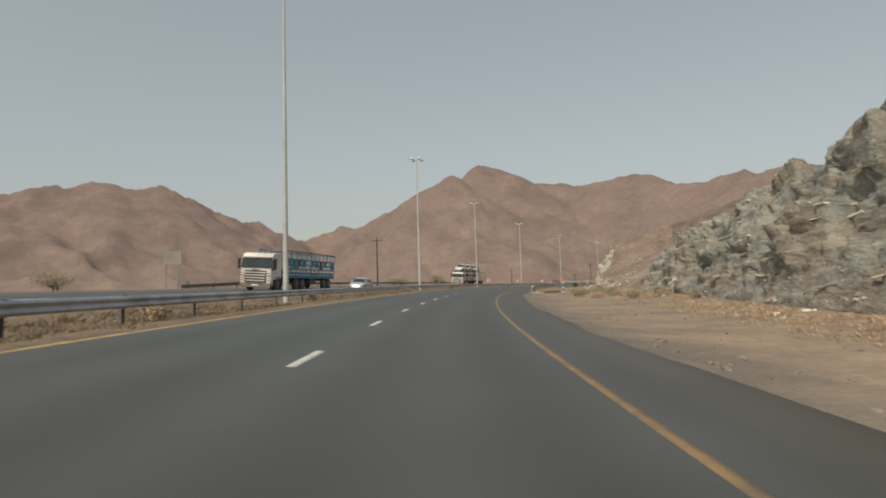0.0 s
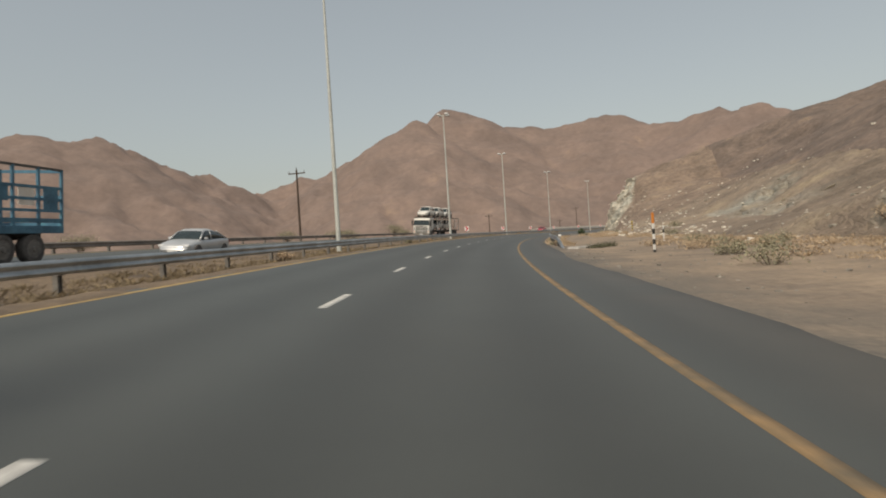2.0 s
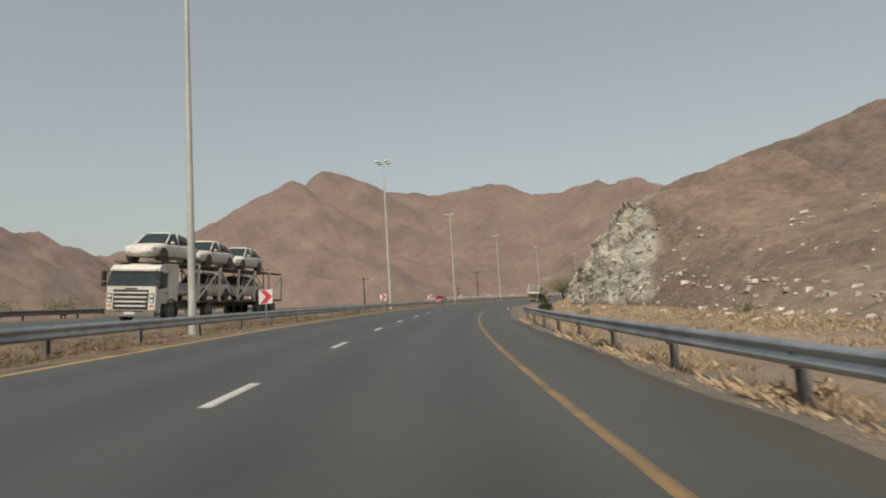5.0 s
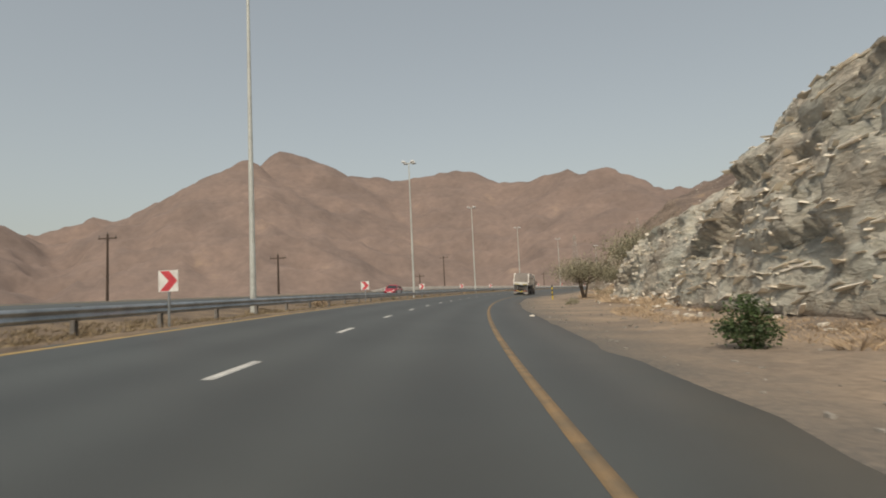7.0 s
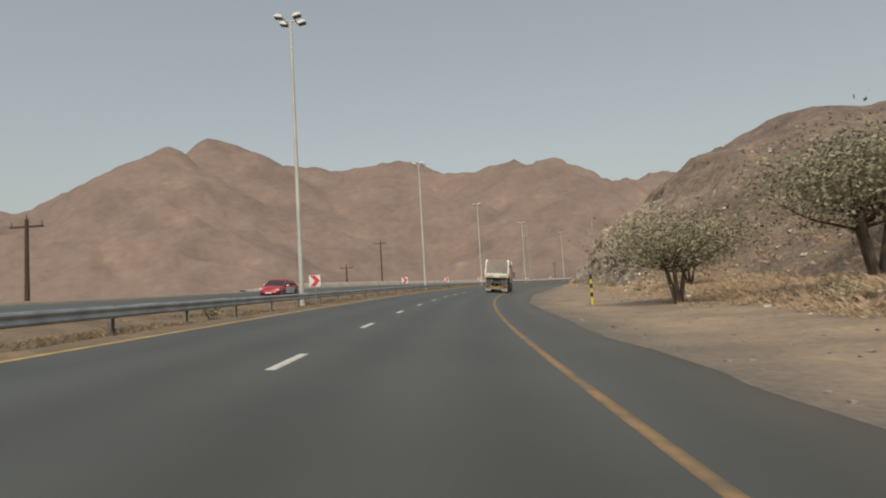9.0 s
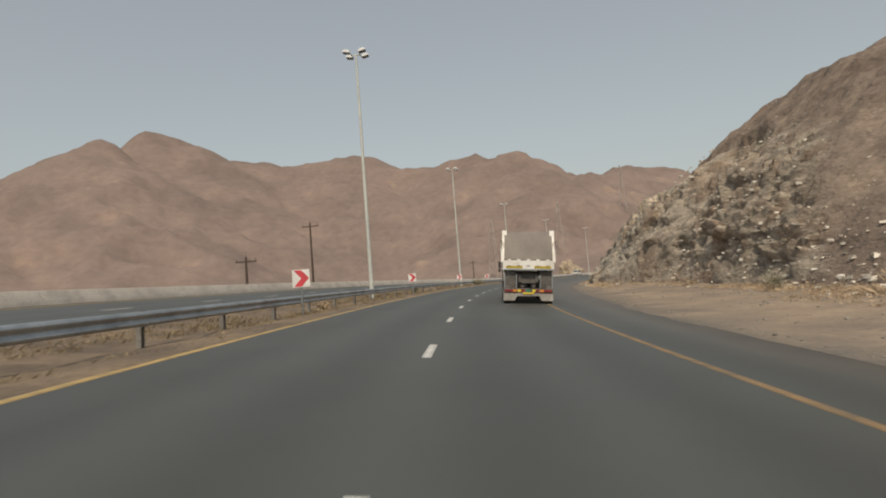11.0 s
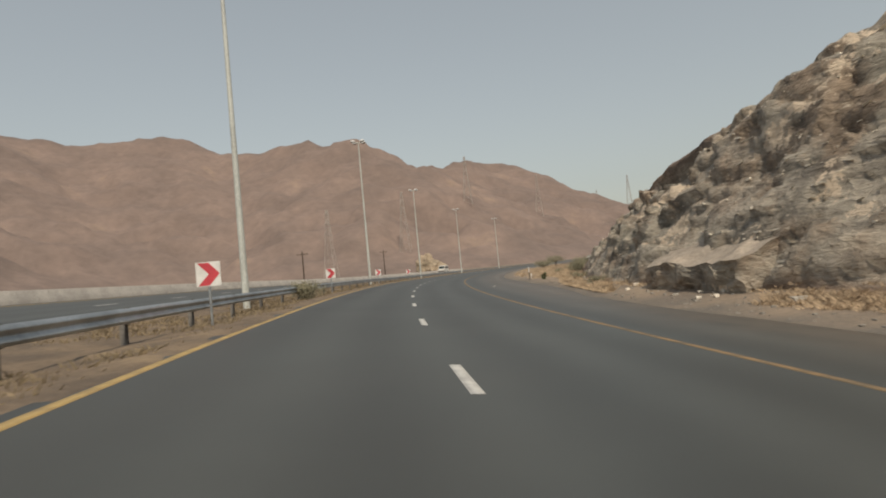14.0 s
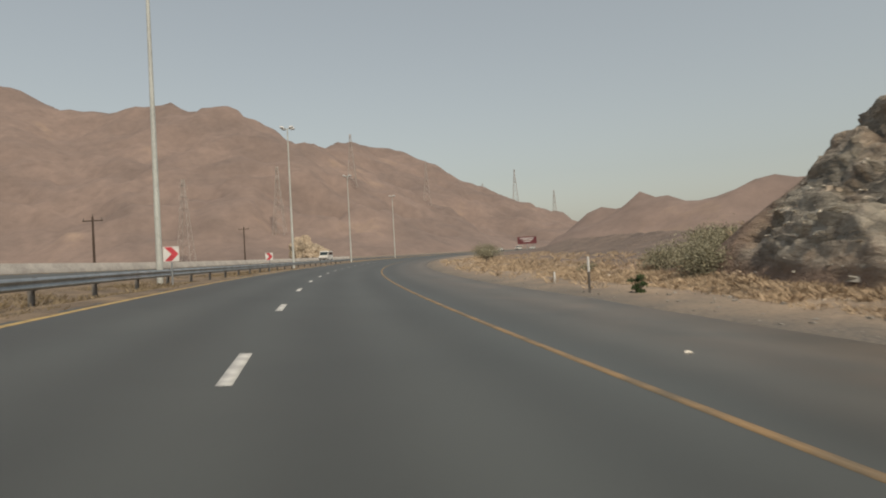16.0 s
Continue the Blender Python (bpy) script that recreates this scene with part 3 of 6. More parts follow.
for k in range(-14, 66):
    a = 6.31 + 8.0 * k
    sheet = sweep(a, a + 1.94, 0.97, [(-0.075, -0.01), (-0.075, 0.004), (0.075, 0.004), (0.075, -0.01)])
    grid_mesh("lane_dash", sheet, WHITE_LINE, flip=True, parent=ROAD)
for k in range(-4, 64):
    a = 3.0 + 8.0 * k
    sheet = sweep(a, a + 1.94, 0.97, [(-13.67, -0.13), (-13.67, -0.116), (-13.53, -0.116), (-13.53, -0.13)])
    grid_mesh("lane_dash", sheet, WHITE_LINE, flip=True, parent=ROAD)
# median verge, and the ground left of the opposite carriageway
prof = [(-3.75, -0.07), (-4.02, 0.01), (-4.4, 0.02), (-4.8, -0.04), (-5.1, -0.09), (-5.4, -0.13), (-5.8, -0.2), (-6.3, -0.24), (-7.0, -0.26), (-7.7, -0.24), (-8.4, -0.2), (-9.02, -0.14)]
tagged(grid_mesh("verge_median", sweep(-150, 750, 0.5, prof, 0.07, 3, 0.8), VERGE, smooth=True, flip=True), "dry sandy verge between the carriageways", "verge", kind="structure")
prof = [(-17.98, -0.14), (-18.4, -0.25), (-19.2, -0.35), (-20.5, -0.3), (-23, -0.5), (-28, -0.6), (-36, -0.8), (-48, -0.3), (-64, 0.3), (-80, 0.6), (-95, 0.3), (-112, -6)]
tagged(grid_mesh("ground_left", sweep(-150, 750, 2.0, prof, 0.5, 8, 7.0), GRAVEL, smooth=True, flip=True), "stony brown ground beside the opposite carriageway", "ground", kind="structure")

# ---- right-hand hills: the cross-section changes along the road ----
HS = np.array([-150, -40, 0, 14, 22, 33, 45, 56, 66, 76, 95, 118, 132, 142, 152, 163, 172, 182, 192, 205, 225, 240, 255, 268, 282, 294, 304, 314, 326, 332, 338, 350, 400, 760])
TOE = np.array([16, 16, 15.5, 15.5, 16, 17, 18, 18, 18, 17, 16, 15, 15, 14.61, 13.75, 12.8, 14.6, 13.2, 14.9, 17, 17.5, 17.5, 17, 16.5, 13, 11.6, 11.4, 11.9, 14.8, 15.8, 15.9, 16.2, 18, 18])
FACE = np.array([5, 5, 9, 9.5, 9.3, 7.6, 6.7, 6.3, 4, 1.6, 1.5, 2.5, 4.5, 6.2, 9.8, 9.23, 6.5, 5.39, 1.93, 0.6, 1.1, 4.3, 7.8, 9.3, 10, 9.9, 7.8, 6.4, 6.4, 6.2, 1, 0.5, 0.4, 0.4])
RUN = np.array([6, 6, 5, 5, 5, 5, 5, 5, 5, 6, 7, 7, 6, 5.89, 4.97, 6, 4.3, 2.9, 3.4, 7, 7, 6, 5, 5.5, 6, 6.2, 6, 5.6, 5.2, 5, 6, 8, 9, 9])
MID = np.array([6, 6, 11, 12.5, 11.5, 9, 7.2, 6.2, 5.2, 4.6, 6.5, 6.6, 6.8, 7.6, 13, 14.52, 13.93, 12.2, 5.6, 5.8, 7.6, 11, 15, 17.7, 19.2, 18.8, 16.2, 13.2, 10.2, 8.5, 0.8, 0.8, 0.8, 0.8])
BACK = np.array([10, 10, 14, 15, 14, 13, 12.5, 12.5, 13, 13.5, 14.2, 14.6, 14.8, 15.4, 17.4, 19.3, 19.2, 14.6, 10.6, 9.2, 10.3, 13.7, 18.2, 22.3, 25.1, 26.5, 24.1, 19.6, 13.6, 7.5, 2.9, 1.2, 1.5, 1.5])
TOP = np.array([14, 14, 16, 17, 17, 19, 21, 23, 24, 25, 25.5, 26.2, 27.2, 28.0, 29.3, 29.6, 28.6, 23.2, 17.7, 14.3, 14.2, 16.7, 21.4, 23, 23.5, 25.1, 20.2, 13.8, 8.5, 5.6, 3.5, 2.5, 3, 3])


def hill_section(s):
    """Offsets and heights of the right-hand slope at stations s, with the share of bare rock."""
    toe, run = np.interp(s, HS, TOE), np.interp(s, HS, RUN)
    face, mid, back, top = (np.interp(s, HS, a) for a in (FACE, MID, BACK, TOP))
    edge = edge_right(s) + 0.02
    far = [np.interp(s, [335, 365], pair) for pair in ((32, 30), (46, 34), (85, 40), (118, 52))]
    spill = 0.9 * value_noise(np.stack([s / 5.3, 0 * s, 0 * s], -1), 3) + 0.5 * value_noise(np.stack([s / 1.7, 0 * s, 0 * s], -1), 4) - 0.35
    d = np.stack([edge - spill - 0.5, edge + 0.6, np.maximum(toe - 1.5, edge + 0.9), toe, toe + 0.35 * run, toe + run, *far], -1)
    z = np.stack([0 * s - 0.022, 0 * s + 0.022, 0 * s + 0.1, 0.35 + 0 * s, 0.52 * face, face, mid, back, top, top * 0 - 6], -1)
    return d, z


def resample(d, z, share):
    """Points along each cross-section at fixed shares of its knots."""
    k = np.floor(share).astype(int).clip(0, d.shape[1] - 2)
    f = share - k
    return d[:, k] * (1 - f) + d[:, k + 1] * f, z[:, k] * (1 - f) + z[:, k + 1] * f


def hillside(name, s0, s1, step, share, mat, label, category, rough, seed, parent=None):
    s = np.arange(s0, s1 + step * 0.5, step)
    d, z = resample(*hill_section(s), share)
    p = at(s[:, None] + 0 * d, d, 0 * d)
    p[..., 2] += z
    # outward normal of the sheet, the same on both sides of a seam
    def bare_sheet(q, part_):
        dd, zz = resample(*hill_section(q), np.clip(part_, 0, 9))
        pp = at(q[:, None] + 0 * dd, dd, 0 * dd)
        pp[..., 2] += zz
        return pp
    du, dv = bare_sheet(s + 0.4, share) - bare_sheet(s - 0.4, share), bare_sheet(s, share + 0.08) - bare_sheet(s, share - 0.08)
    n = np.cross(dv, du)
    n /= np.linalg.norm(n, axis=-1, keepdims=True) + 1e-9
    n *= np.sign(n[..., 2:3] + 1e-6)
    face, run = np.interp(s, HS, FACE), np.interp(s, HS, RUN)
    bare = smoothstep(0.5, 1.2, face / run) * smoothstep(2.5, 4.5, face)
    along = s[:, None] + 11 * (3.6 - np.clip(share, 3, 6))[None]
    bare = bare[:, None] * np.interp(along, [60, 75, 130, 136, 142, 182, 192, 226, 238, 249, 258, 314, 326, 342], [1, 0.2, 0.1, 0.6, 1, 1, 0.3, 0.3, 0.4, 0.75, 1, 1, 0.75, 0.2])
    knoll = (smoothstep(77, 85, s) * (1 - smoothstep(98, 108, s)))[:, None] * (smoothstep(4.5, 4.9, share) * (1 - smoothstep(5.7, 6.0, share)))[None]
    lo = smoothstep(2.8, 3.3, share)[None]
    hi = 1 - smoothstep(np.interp(s, [185, 240], [4.8, 5.1]), np.interp(s, [185, 240], [5.75, 5.95]), share[None].T).T
    bench = (smoothstep(298, 304, s) * (1 - smoothstep(322, 330, s)))[:, None] * smoothstep(4.8, 5.05, share)[None]
    hi = hi * (1 - 0.75 * bench)
    core = np.maximum(bare * lo * hi, 0.5 * knoll)
    w = smoothstep(0.3, 0.62, core + 0.45 * fractal(p / 6.5, seed + 13, 4) * np.maximum(bare, knoll))
    tilt = np.stack([p[..., 0] * 0.9 + p[..., 2] * 0.45, p[..., 1] * 0.9 - p[..., 2] * 0.3, p[..., 2] * 1.5 - p[..., 0] * 0.3 + p[..., 1] * 0.2], -1)
    late = smoothstep(262, 280, s)[:, None]
    v1, g1 = blocks(tilt / 3.3 + 0.3 * fractal(p / 3, seed + 9, 2)[..., None], seed)
    v2, _g = blocks(tilt / 1.05 + 0.2 * fractal(p / 1.2, seed + 12, 2)[..., None], seed + 31)
    # some stretches are smooth slabs, others are shattered
    shatter = smoothstep(-0.15, 0.25, fractal(p / 5.5, seed + 27, 2))
    # bedding: steps that stand out by turns
    bed = tilt[..., 2] / 1.0 + 0.9 * fractal(p / 4, seed + 17, 2)
    step_ = bed - np.floor(bed)
    ledge = (step_ - 0.5) * (1 - smoothstep(0.86, 1.0, step_)) * (1 - 0.6 * late)
    # the second cutting breaks into large smooth slabs towards its near end
    calm = 1 - 0.6 * (smoothstep(134, 144, s) * (1 - smoothstep(164, 180, s)))[:, None]
    rock = (v1 - 0.5) * 1.5 + (v2 - 0.5) * (0.32 + 0.55 * shatter) * calm + (0.4 + 0.4 * shatter) * ledge * calm - 0.22 * (1 - smoothstep(0.0, 0.1, g1)) + 0.8 * fractal(p / 5, seed + 3, 3)
    rock = rock * (0.35 + 0.65 * smoothstep(3.1, 3.9, share)[None])
    # the second cutting's face is more even, most of all towards its brow
    even = (smoothstep(134, 144, s) * (1 - smoothstep(180, 195, s)))[:, None]
    rock = rock * (1 - even * (0.12 + 0.4 * smoothstep(4.6, 5.2, share)[None]))
    soil = fractal(p / 13, seed + 15, 3) * np.clip((z - 3) * 0.12, 0, 1.5) + fractal(p / 5.5, seed + 5, 4) * np.clip(z * 0.11, 0.06, 1.4) + fractal(p / 1.3, seed + 6, 3) * np.clip(0.11 + z * 0.02, 0, 0.3)
    rough = rough * np.interp(s, [160, 172, 255, 275], [1.0, 0.75, 0.75, 0.8])[:, None]
    # the third cutting is smoother, with broad hollows
    rock = rock + (smoothstep(262, 278, s) * (1 - smoothstep(325, 345, s)))[:, None] * (1.5 * fractal(p / 8, seed + 21, 2) - 0.75) * smoothstep(3.1, 3.9, share)[None]
    amount = (rough * w * rock + (1 - w) * soil) * smoothstep(0.2, 2.5, share)[None]
    p = p + n * amount[..., None]
    # no ground may swell onto the road
    p[..., 2] = np.where(share[None] < 1.0, at(s[:, None] + 0 * d, d, 0 * d)[..., 2] + z, p[..., 2])
    ob = grid_mesh(name, p, mat, parent=parent, flip=False)
    ob.data.attributes.new("out", "FLOAT", "POINT").data.foreach_set("value", (d - edge_right(s)[:, None]).reshape(-1).astype(np.float32))
    mask = np.clip(w * 1.15, 0, 1)
    FACES.append((s, p, w * (0.12 + smoothstep(0.62, 0.82, step_)) * (0.55 + shatter)))
    ob.data.attributes.new("bare", "FLOAT", "POINT").data.foreach_set("value", mask.reshape(-1).astype(np.float32))
    return ob


FACES = []


def shares(*spans):
    return np.concatenate([np.linspace(a, b, n, endpoint=False) for a, b, n in spans] + [[spans[-1][1]]])


NEAR = shares((0, 1, 2), (1, 2, 5), (2, 3, 5))
WALL = shares((3, 4, 22), (4, 5, 28), (5, 6, 40))
HIGH = shares((6, 7, 12), (7, 8, 16), (8, 9, 5))
tagged(hillside("verge_right", -150, 750, 0.8, NEAR, SHOULDER, "", "", 0.0, 41), "dusty gravel verge beside the asphalt", "verge", kind="structure")
tagged(hillside("hillside_upper", -150, 750, 0.5, HIGH, HILL, "", "", 0.0, 41), "dry brown hillside with scattered stones", "hillside", kind="structure")
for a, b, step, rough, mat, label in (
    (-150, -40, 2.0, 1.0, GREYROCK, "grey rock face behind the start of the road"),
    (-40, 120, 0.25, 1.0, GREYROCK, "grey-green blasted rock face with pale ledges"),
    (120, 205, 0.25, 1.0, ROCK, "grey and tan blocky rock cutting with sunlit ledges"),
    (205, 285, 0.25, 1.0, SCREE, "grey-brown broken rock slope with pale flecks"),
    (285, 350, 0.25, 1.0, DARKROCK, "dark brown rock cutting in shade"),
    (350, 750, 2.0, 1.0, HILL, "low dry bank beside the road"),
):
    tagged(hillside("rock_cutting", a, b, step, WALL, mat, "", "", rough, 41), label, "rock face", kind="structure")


def ledge_stones(count, chances, seed):
    """Flat broken slabs that jut from the rock faces along their bedding, one mesh."""
    rng = np.random.RandomState(seed)
    spots = []
    for (s, p, w) in FACES:
        if p.shape[1] < 60 or len(s) < 200:
            continue
        odds = w * np.interp(s, *chances)[:, None] * smoothstep(-0.4, 0.3, fractal(p / 4.5, seed, 3))
        pick = np.argwhere(rng.rand(*odds.shape) < odds * count / 1e5)
        for i, j in pick:
            if 1 < i < len(s) - 2 and j < p.shape[1] - 2:
                spots.append((p[i, j], s[i]))
    verts, faces = [], []
    cube = np.array([(x, y, z) for z in (-1, 1) for x, y in ((-1, -1), (1, -1), (1, 1), (-1, 1))], float)
    quads = np.array([(3, 2, 1, 0), (4, 5, 6, 7), (0, 1, 5, 4), (1, 2, 6, 5), (2, 3, 7, 6), (3, 0, 4, 7)])
    for k, (p, s) in enumerate(spots):
        size = np.array([0.07 + 0.12 * rng.rand(), 0.08 + 0.6 * rng.rand() ** 2.2, 0.012 + 0.032 * rng.rand() ** 2])
        size[:2] *= 0.5 if s > 278 else 0.62 if s > 166 else 1.0
        v = cube * (0.55 + 0.7 * rng.rand(8, 3)) * size
        v[:, 2] += v[:, 1] * rng.normal(-0.12, 0.16) - v[:, 0] * 0.25
        v[:, 0] += 0.45 * size[0]  # set into the face
        a = -float(np.interp(s, ST, HEAD)) + rng.normal(0, 0.35)
        r = np.array([[math.cos(a), -math.sin(a), 0], [math.sin(a), math.cos(a), 0], [0, 0, 1]])
        verts.append(v @ r.T + p)
        faces.append(quads + 8 * k)
    return tagged(raw_mesh("ledge_stones", np.concatenate(verts), np.concatenate(faces).tolist(), LEDGE), "pale broken slabs jutting from the rock cuttings", "stones", kind="stuff")


ledge_stones(4600, ([-40, 60, 75, 130, 142, 160, 172, 183, 191, 235, 245, 268, 282, 322, 335, 345], [2.2, 2.2, 0.6, 0.6, 9.0, 8.0, 12.0, 10.0, 1.8, 1.5, 5.0, 5.0, 4.5, 4.5, 1.5, 0.0]), 77)


# ---- guardrails ----
WBEAM = [(0.0, 0.155), (0.03, 0.145), (0.083, 0.1), (0.083, 0.07), (0.015, 0.02), (0.015, -0.02), (0.083, -0.07), (0.083, -0.1), (0.03, -0.145), (0.0, -0.155)]


def guardrail(s0, s1, off, ground, face, label, step=4.0, mat=STEEL, start_drop=0.0, end_drop=0.0, flare=0.0, dip=9.0):
    """A W-beam rail on posts. face: +1 looks right, -1 looks left. The ends may dip into the ground."""
    rail = thing("guardrail", label, "guardrail")
    s = np.arange(s0, s1 + 0.1, 1.0)
    base = ground + 0.60
    drop = start_drop * np.clip(1 - (s - s0) / dip, 0, 1) + end_drop * (1 - smoothstep(0, 9, s1 - s))
    away = flare * (1 - smoothstep(0, 10, s - s0)) ** 2
    outer = [(u, v) for u, v in WBEAM] + [(u - 0.012, v) for u, v in WBEAM[::-1]]
    u, v = np.array(outer + outer[:1]).T
    # lapped beams, one for each four metres
    for k, a in enumerate(np.arange(s0, s1 - 0.5, 4.0)):
        q = np.linspace(a, min(a + 4.25, s1), 5)
        lap = 0.006 * (k % 2)
        d = (off + np.interp(q, s, away))[:, None] + face * (u[None] + lap)
        sheet = at(q[:, None] + 0 * d, d, base + v[None] - np.interp(q, s, drop)[:, None])
        grid_mesh("beam", sheet, mat, parent=rail, label="corrugated steel beam")
    # posts share one mesh
    me = None
    for q in np.arange(s0 + 1.0, s1, step):
        dq = float(np.interp(q, s, drop))
        if dq > 0.35:
            continue
        off_q = off + float(np.interp(q, s, away)) - face * 0.1
        if me is None:
            post = part("post", boxes((-0.055, 0.055, -0.075, -0.065, -0.45, 0.72), (-0.055, 0.055, 0.065, 0.075, -0.45, 0.72), (-0.005, 0.005, -0.066, 0.066, -0.45, 0.72), (face * 0.05, face * 0.115, -0.07, 0.07, 0.42, 0.76)), POSTSTEEL, rail, "dull steel channel post")
            me = post.data
        else:
            post = finish(new("post", me), [], parent=rail)
        post.matrix_world = stand(q, off_q, ground)
    return rail


guardrail(-60, 420, -6.0, -0.23, 1, "galvanised steel guardrail along the dry median")
guardrail(40, 157, -18.6, -0.36, 1, "dusty steel guardrail beyond the opposite carriageway", end_drop=0.6, start_drop=0.2, mat=DULLSTEEL)
outer_rail = guardrail(77.7, 132.1, 6.85, 0.05, -1, "galvanised steel guardrail on the outer verge with a buried end", start_drop=0.8, flare=0.3, dip=4.2)
for q in (82.8, 88.4, 131.9):
    reflector = part("reflector", boxes((-0.05, -0.02, -0.025, 0.025, -0.045, 0.045), bevel=0.006), REDLENS if q < 130 else SIGNWHITE, outer_rail, "small red reflector in the beam's hollow" if q < 130 else "white reflector on the beam's end")
    reflector.matrix_world = stand(q, 6.84, 0.65)
plate = thing("marker_plate", "small white rectangular plate on a short post behind the guardrail", "marker plate")
part("plate", boxes((-0.1, 0.1, 0, 0.02, 0.8, 0.95), bevel=0.004), SIGNWHITE, plate)
part("post", tube(bmesh.new(), (0, 0.03, -0.3), (0, 0.03, 0.93), 0.025, 0.025, 8), STEEL, plate)
plate.matrix_basis = stand(81.2, 7.1, -0.02)
# concrete apron at the buried rail end
s = np.linspace(76.0, 82.2, 16)[:, None]
run = smoothstep(74.5, 83.0, s)
d, up = np.array([(-0.34, -0.4), (-0.34, 0.0), (-0.28, 0.01), (-0.18, -0.03), (0.18, -0.03), (0.28, 0.01), (0.34, 0.0), (0.34, -0.4)]).T
sheet = at(s + 0 * d, 7.25 + 2.5 * run + d, up + 0.13 + 0.05 * run)
sheet[0, :, 2], sheet[-1, :, 2] = sheet[0, :, 2].min(), sheet[-1, :, 2].min()
tagged(grid_mesh("concrete_chute", sheet, PALECONCRETE, flip=True), "pale concrete drainage chute beside the guardrail end", "drain chute")
# concrete barrier on the outer edge of the opposite carriageway
sec = [(-18.2, -0.3), (-18.25, 0.12), (-18.45, 0.22), (-18.5, 0.5), (-18.7, 0.5), (-18.8, 0.2), (-18.95, -0.3)]
BARRIER = thing("concrete_barrier", "low pale concrete barrier beyond the opposite carriageway", "barrier")
for a in np.arange(226, 470, 6.0):
    s = np.linspace(a, a + 5.985, 4)[:, None]
    d, up = np.array(sec).T
    sheet = at(s + 0 * d, d + 0 * s, np.where(up > 0, up * smoothstep(226, 236, s), up))
    grid_mesh("barrier_block", sheet, PALECONCRETE, flip=True, parent=BARRIER)


# ---- lamp posts ----
def lamp_post():
    lamp = thing("street_lamp", "tall grey lamp post with four floodlights behind the median rail", "street lamp", "lamp posts along the median")
    part("pole", tube(bmesh.new(), (0, 0, 0), (0, 0, 16.9), 0.15, 0.065, 14, caps=False), POLE, lamp, smooth=True)
    part("base_plate", boxes((-0.25, 0.25, -0.25, 0.25, -0.25, 0.03), bevel=0.01), CONCRETE, lamp)
    part("hatch", boxes((-0.06, 0.06, -0.165, -0.14, 0.6, 1.1), bevel=0.01), POLE, lamp)
    part("cross_arm", tube(bmesh.new(), (-0.32, 0, 16.86), (0.32, 0, 16.86), 0.045, 0.045, 8), POLE, lamp)
    for x in (-0.3, 0.3):
        part("side_arm", tube(bmesh.new(), (x, -0.5, 16.88), (x, 0.5, 16.88), 0.035, 0.035, 8), POLE, lamp)
        side = 1 if x > 0 else -1
        for y in (-0.48, 0.48):
            bm = bmesh.new()
            prism(bm, [(-0.24, -0.05), (-0.23, 0.07), (-0.08, 0.15), (0.17, 0.13), (0.26, 0.05), (0.26, -0.04)], "y", -0.17, 0.17)
            bmesh.ops.bevel(bm, geom=bm.edges[:], offset=0.015, segments=1, affect="EDGES")
            head = part("floodlight", bm, LAMPGLASS, lamp, "pale floodlight head")
            part("lens", boxes((-0.2, 0.22, -0.14, 0.14, -0.1, -0.045), bevel=0.01), CHASSIS, head, "dark glass underside")
            head.matrix_basis = Matrix.Translation((side * 0.54, y, 16.93)) @ Matrix.Rotation(radians(-10 * side), 4, "Y") @ Matrix.Rotation(0 if side > 0 else math.pi, 4, "Z")
    return lamp


LAMP_AT = (-16.2, 28.78, 73.6, 118.18, 162.56, 208.11, 252.65, 297.63, 342.47, 386.16, 430.74, 475.5)
lamp = lamp_post()
lamp.matrix_basis = stand(LAMP_AT[0], -6.84, -0.25)
for q in LAMP_AT[1:]:
    copy_thing(lamp, stand(q, -6.84, -0.25))


# ---- chevron signs ----
def chevron_sign():
    sign = thing("chevron_sign", "square white sign with a red chevron on a steel post", "road sign", "chevron signs along the bend")
    part("post", tube(bmesh.new(), (0, 0.035, -0.4), (0, 0.035, 1.62), 0.035, 0.035, 10), STEEL, sign)
    part("panel", boxes((-0.31, 0.31, 0.0, 0.006, 1.04, 1.66), bevel=0.002), SIGNWHITE, sign)
    bm = bmesh.new()
    prism(bm, [(-0.26, 1.06), (0.02, 1.06), (0.29, 1.35), (0.02, 1.64), (-0.26, 1.64), (0.01, 1.35)], "y", -0.004, 0.002)
    part("chevron", bm, SIGNRED, sign, "red chevron pointing along the bend")
    part("bracket", boxes((-0.27, 0.27, 0.006, 0.03, 1.16, 1.2), (-0.27, 0.27, 0.006, 0.03, 1.5, 1.54)), STEEL, sign)
    return sign


SIGN_AT = (121.97, 151.93, 179.85, 205.49, 233.67, 259.9, 288.07, 311.48, 338.74, 365.0)
sign = chevron_sign()
sign.matrix_basis = stand(SIGN_AT[0], -5.29, -0.14, -3)
for k, q in enumerate(SIGN_AT[1:]):
    copy_thing(sign, stand(q, -5.29, -0.14, (-6, 2, -4, 3, -8, -2, -5, 0, -3)[k]))


# ---- marker posts and wooden line poles ----
def marker_post(name, label, bands, tall, radius, place):
    ob = thing(name, label, "marker post")
    step = tall / len(bands)
    for k, m in enumerate(bands):
        part("band", tube(bmesh.new(), (0, 0, k * step - (0.3 if k == 0 else 0)), (0, 0, (k + 1) * step), radius, radius, 12), m, ob)
    part("cap", tube(bmesh.new(), (0, 0, tall), (0, 0, tall + 0.03), radius, radius * 0.6, 12), bands[-1], ob)
    ob.matrix_basis = place
    return ob


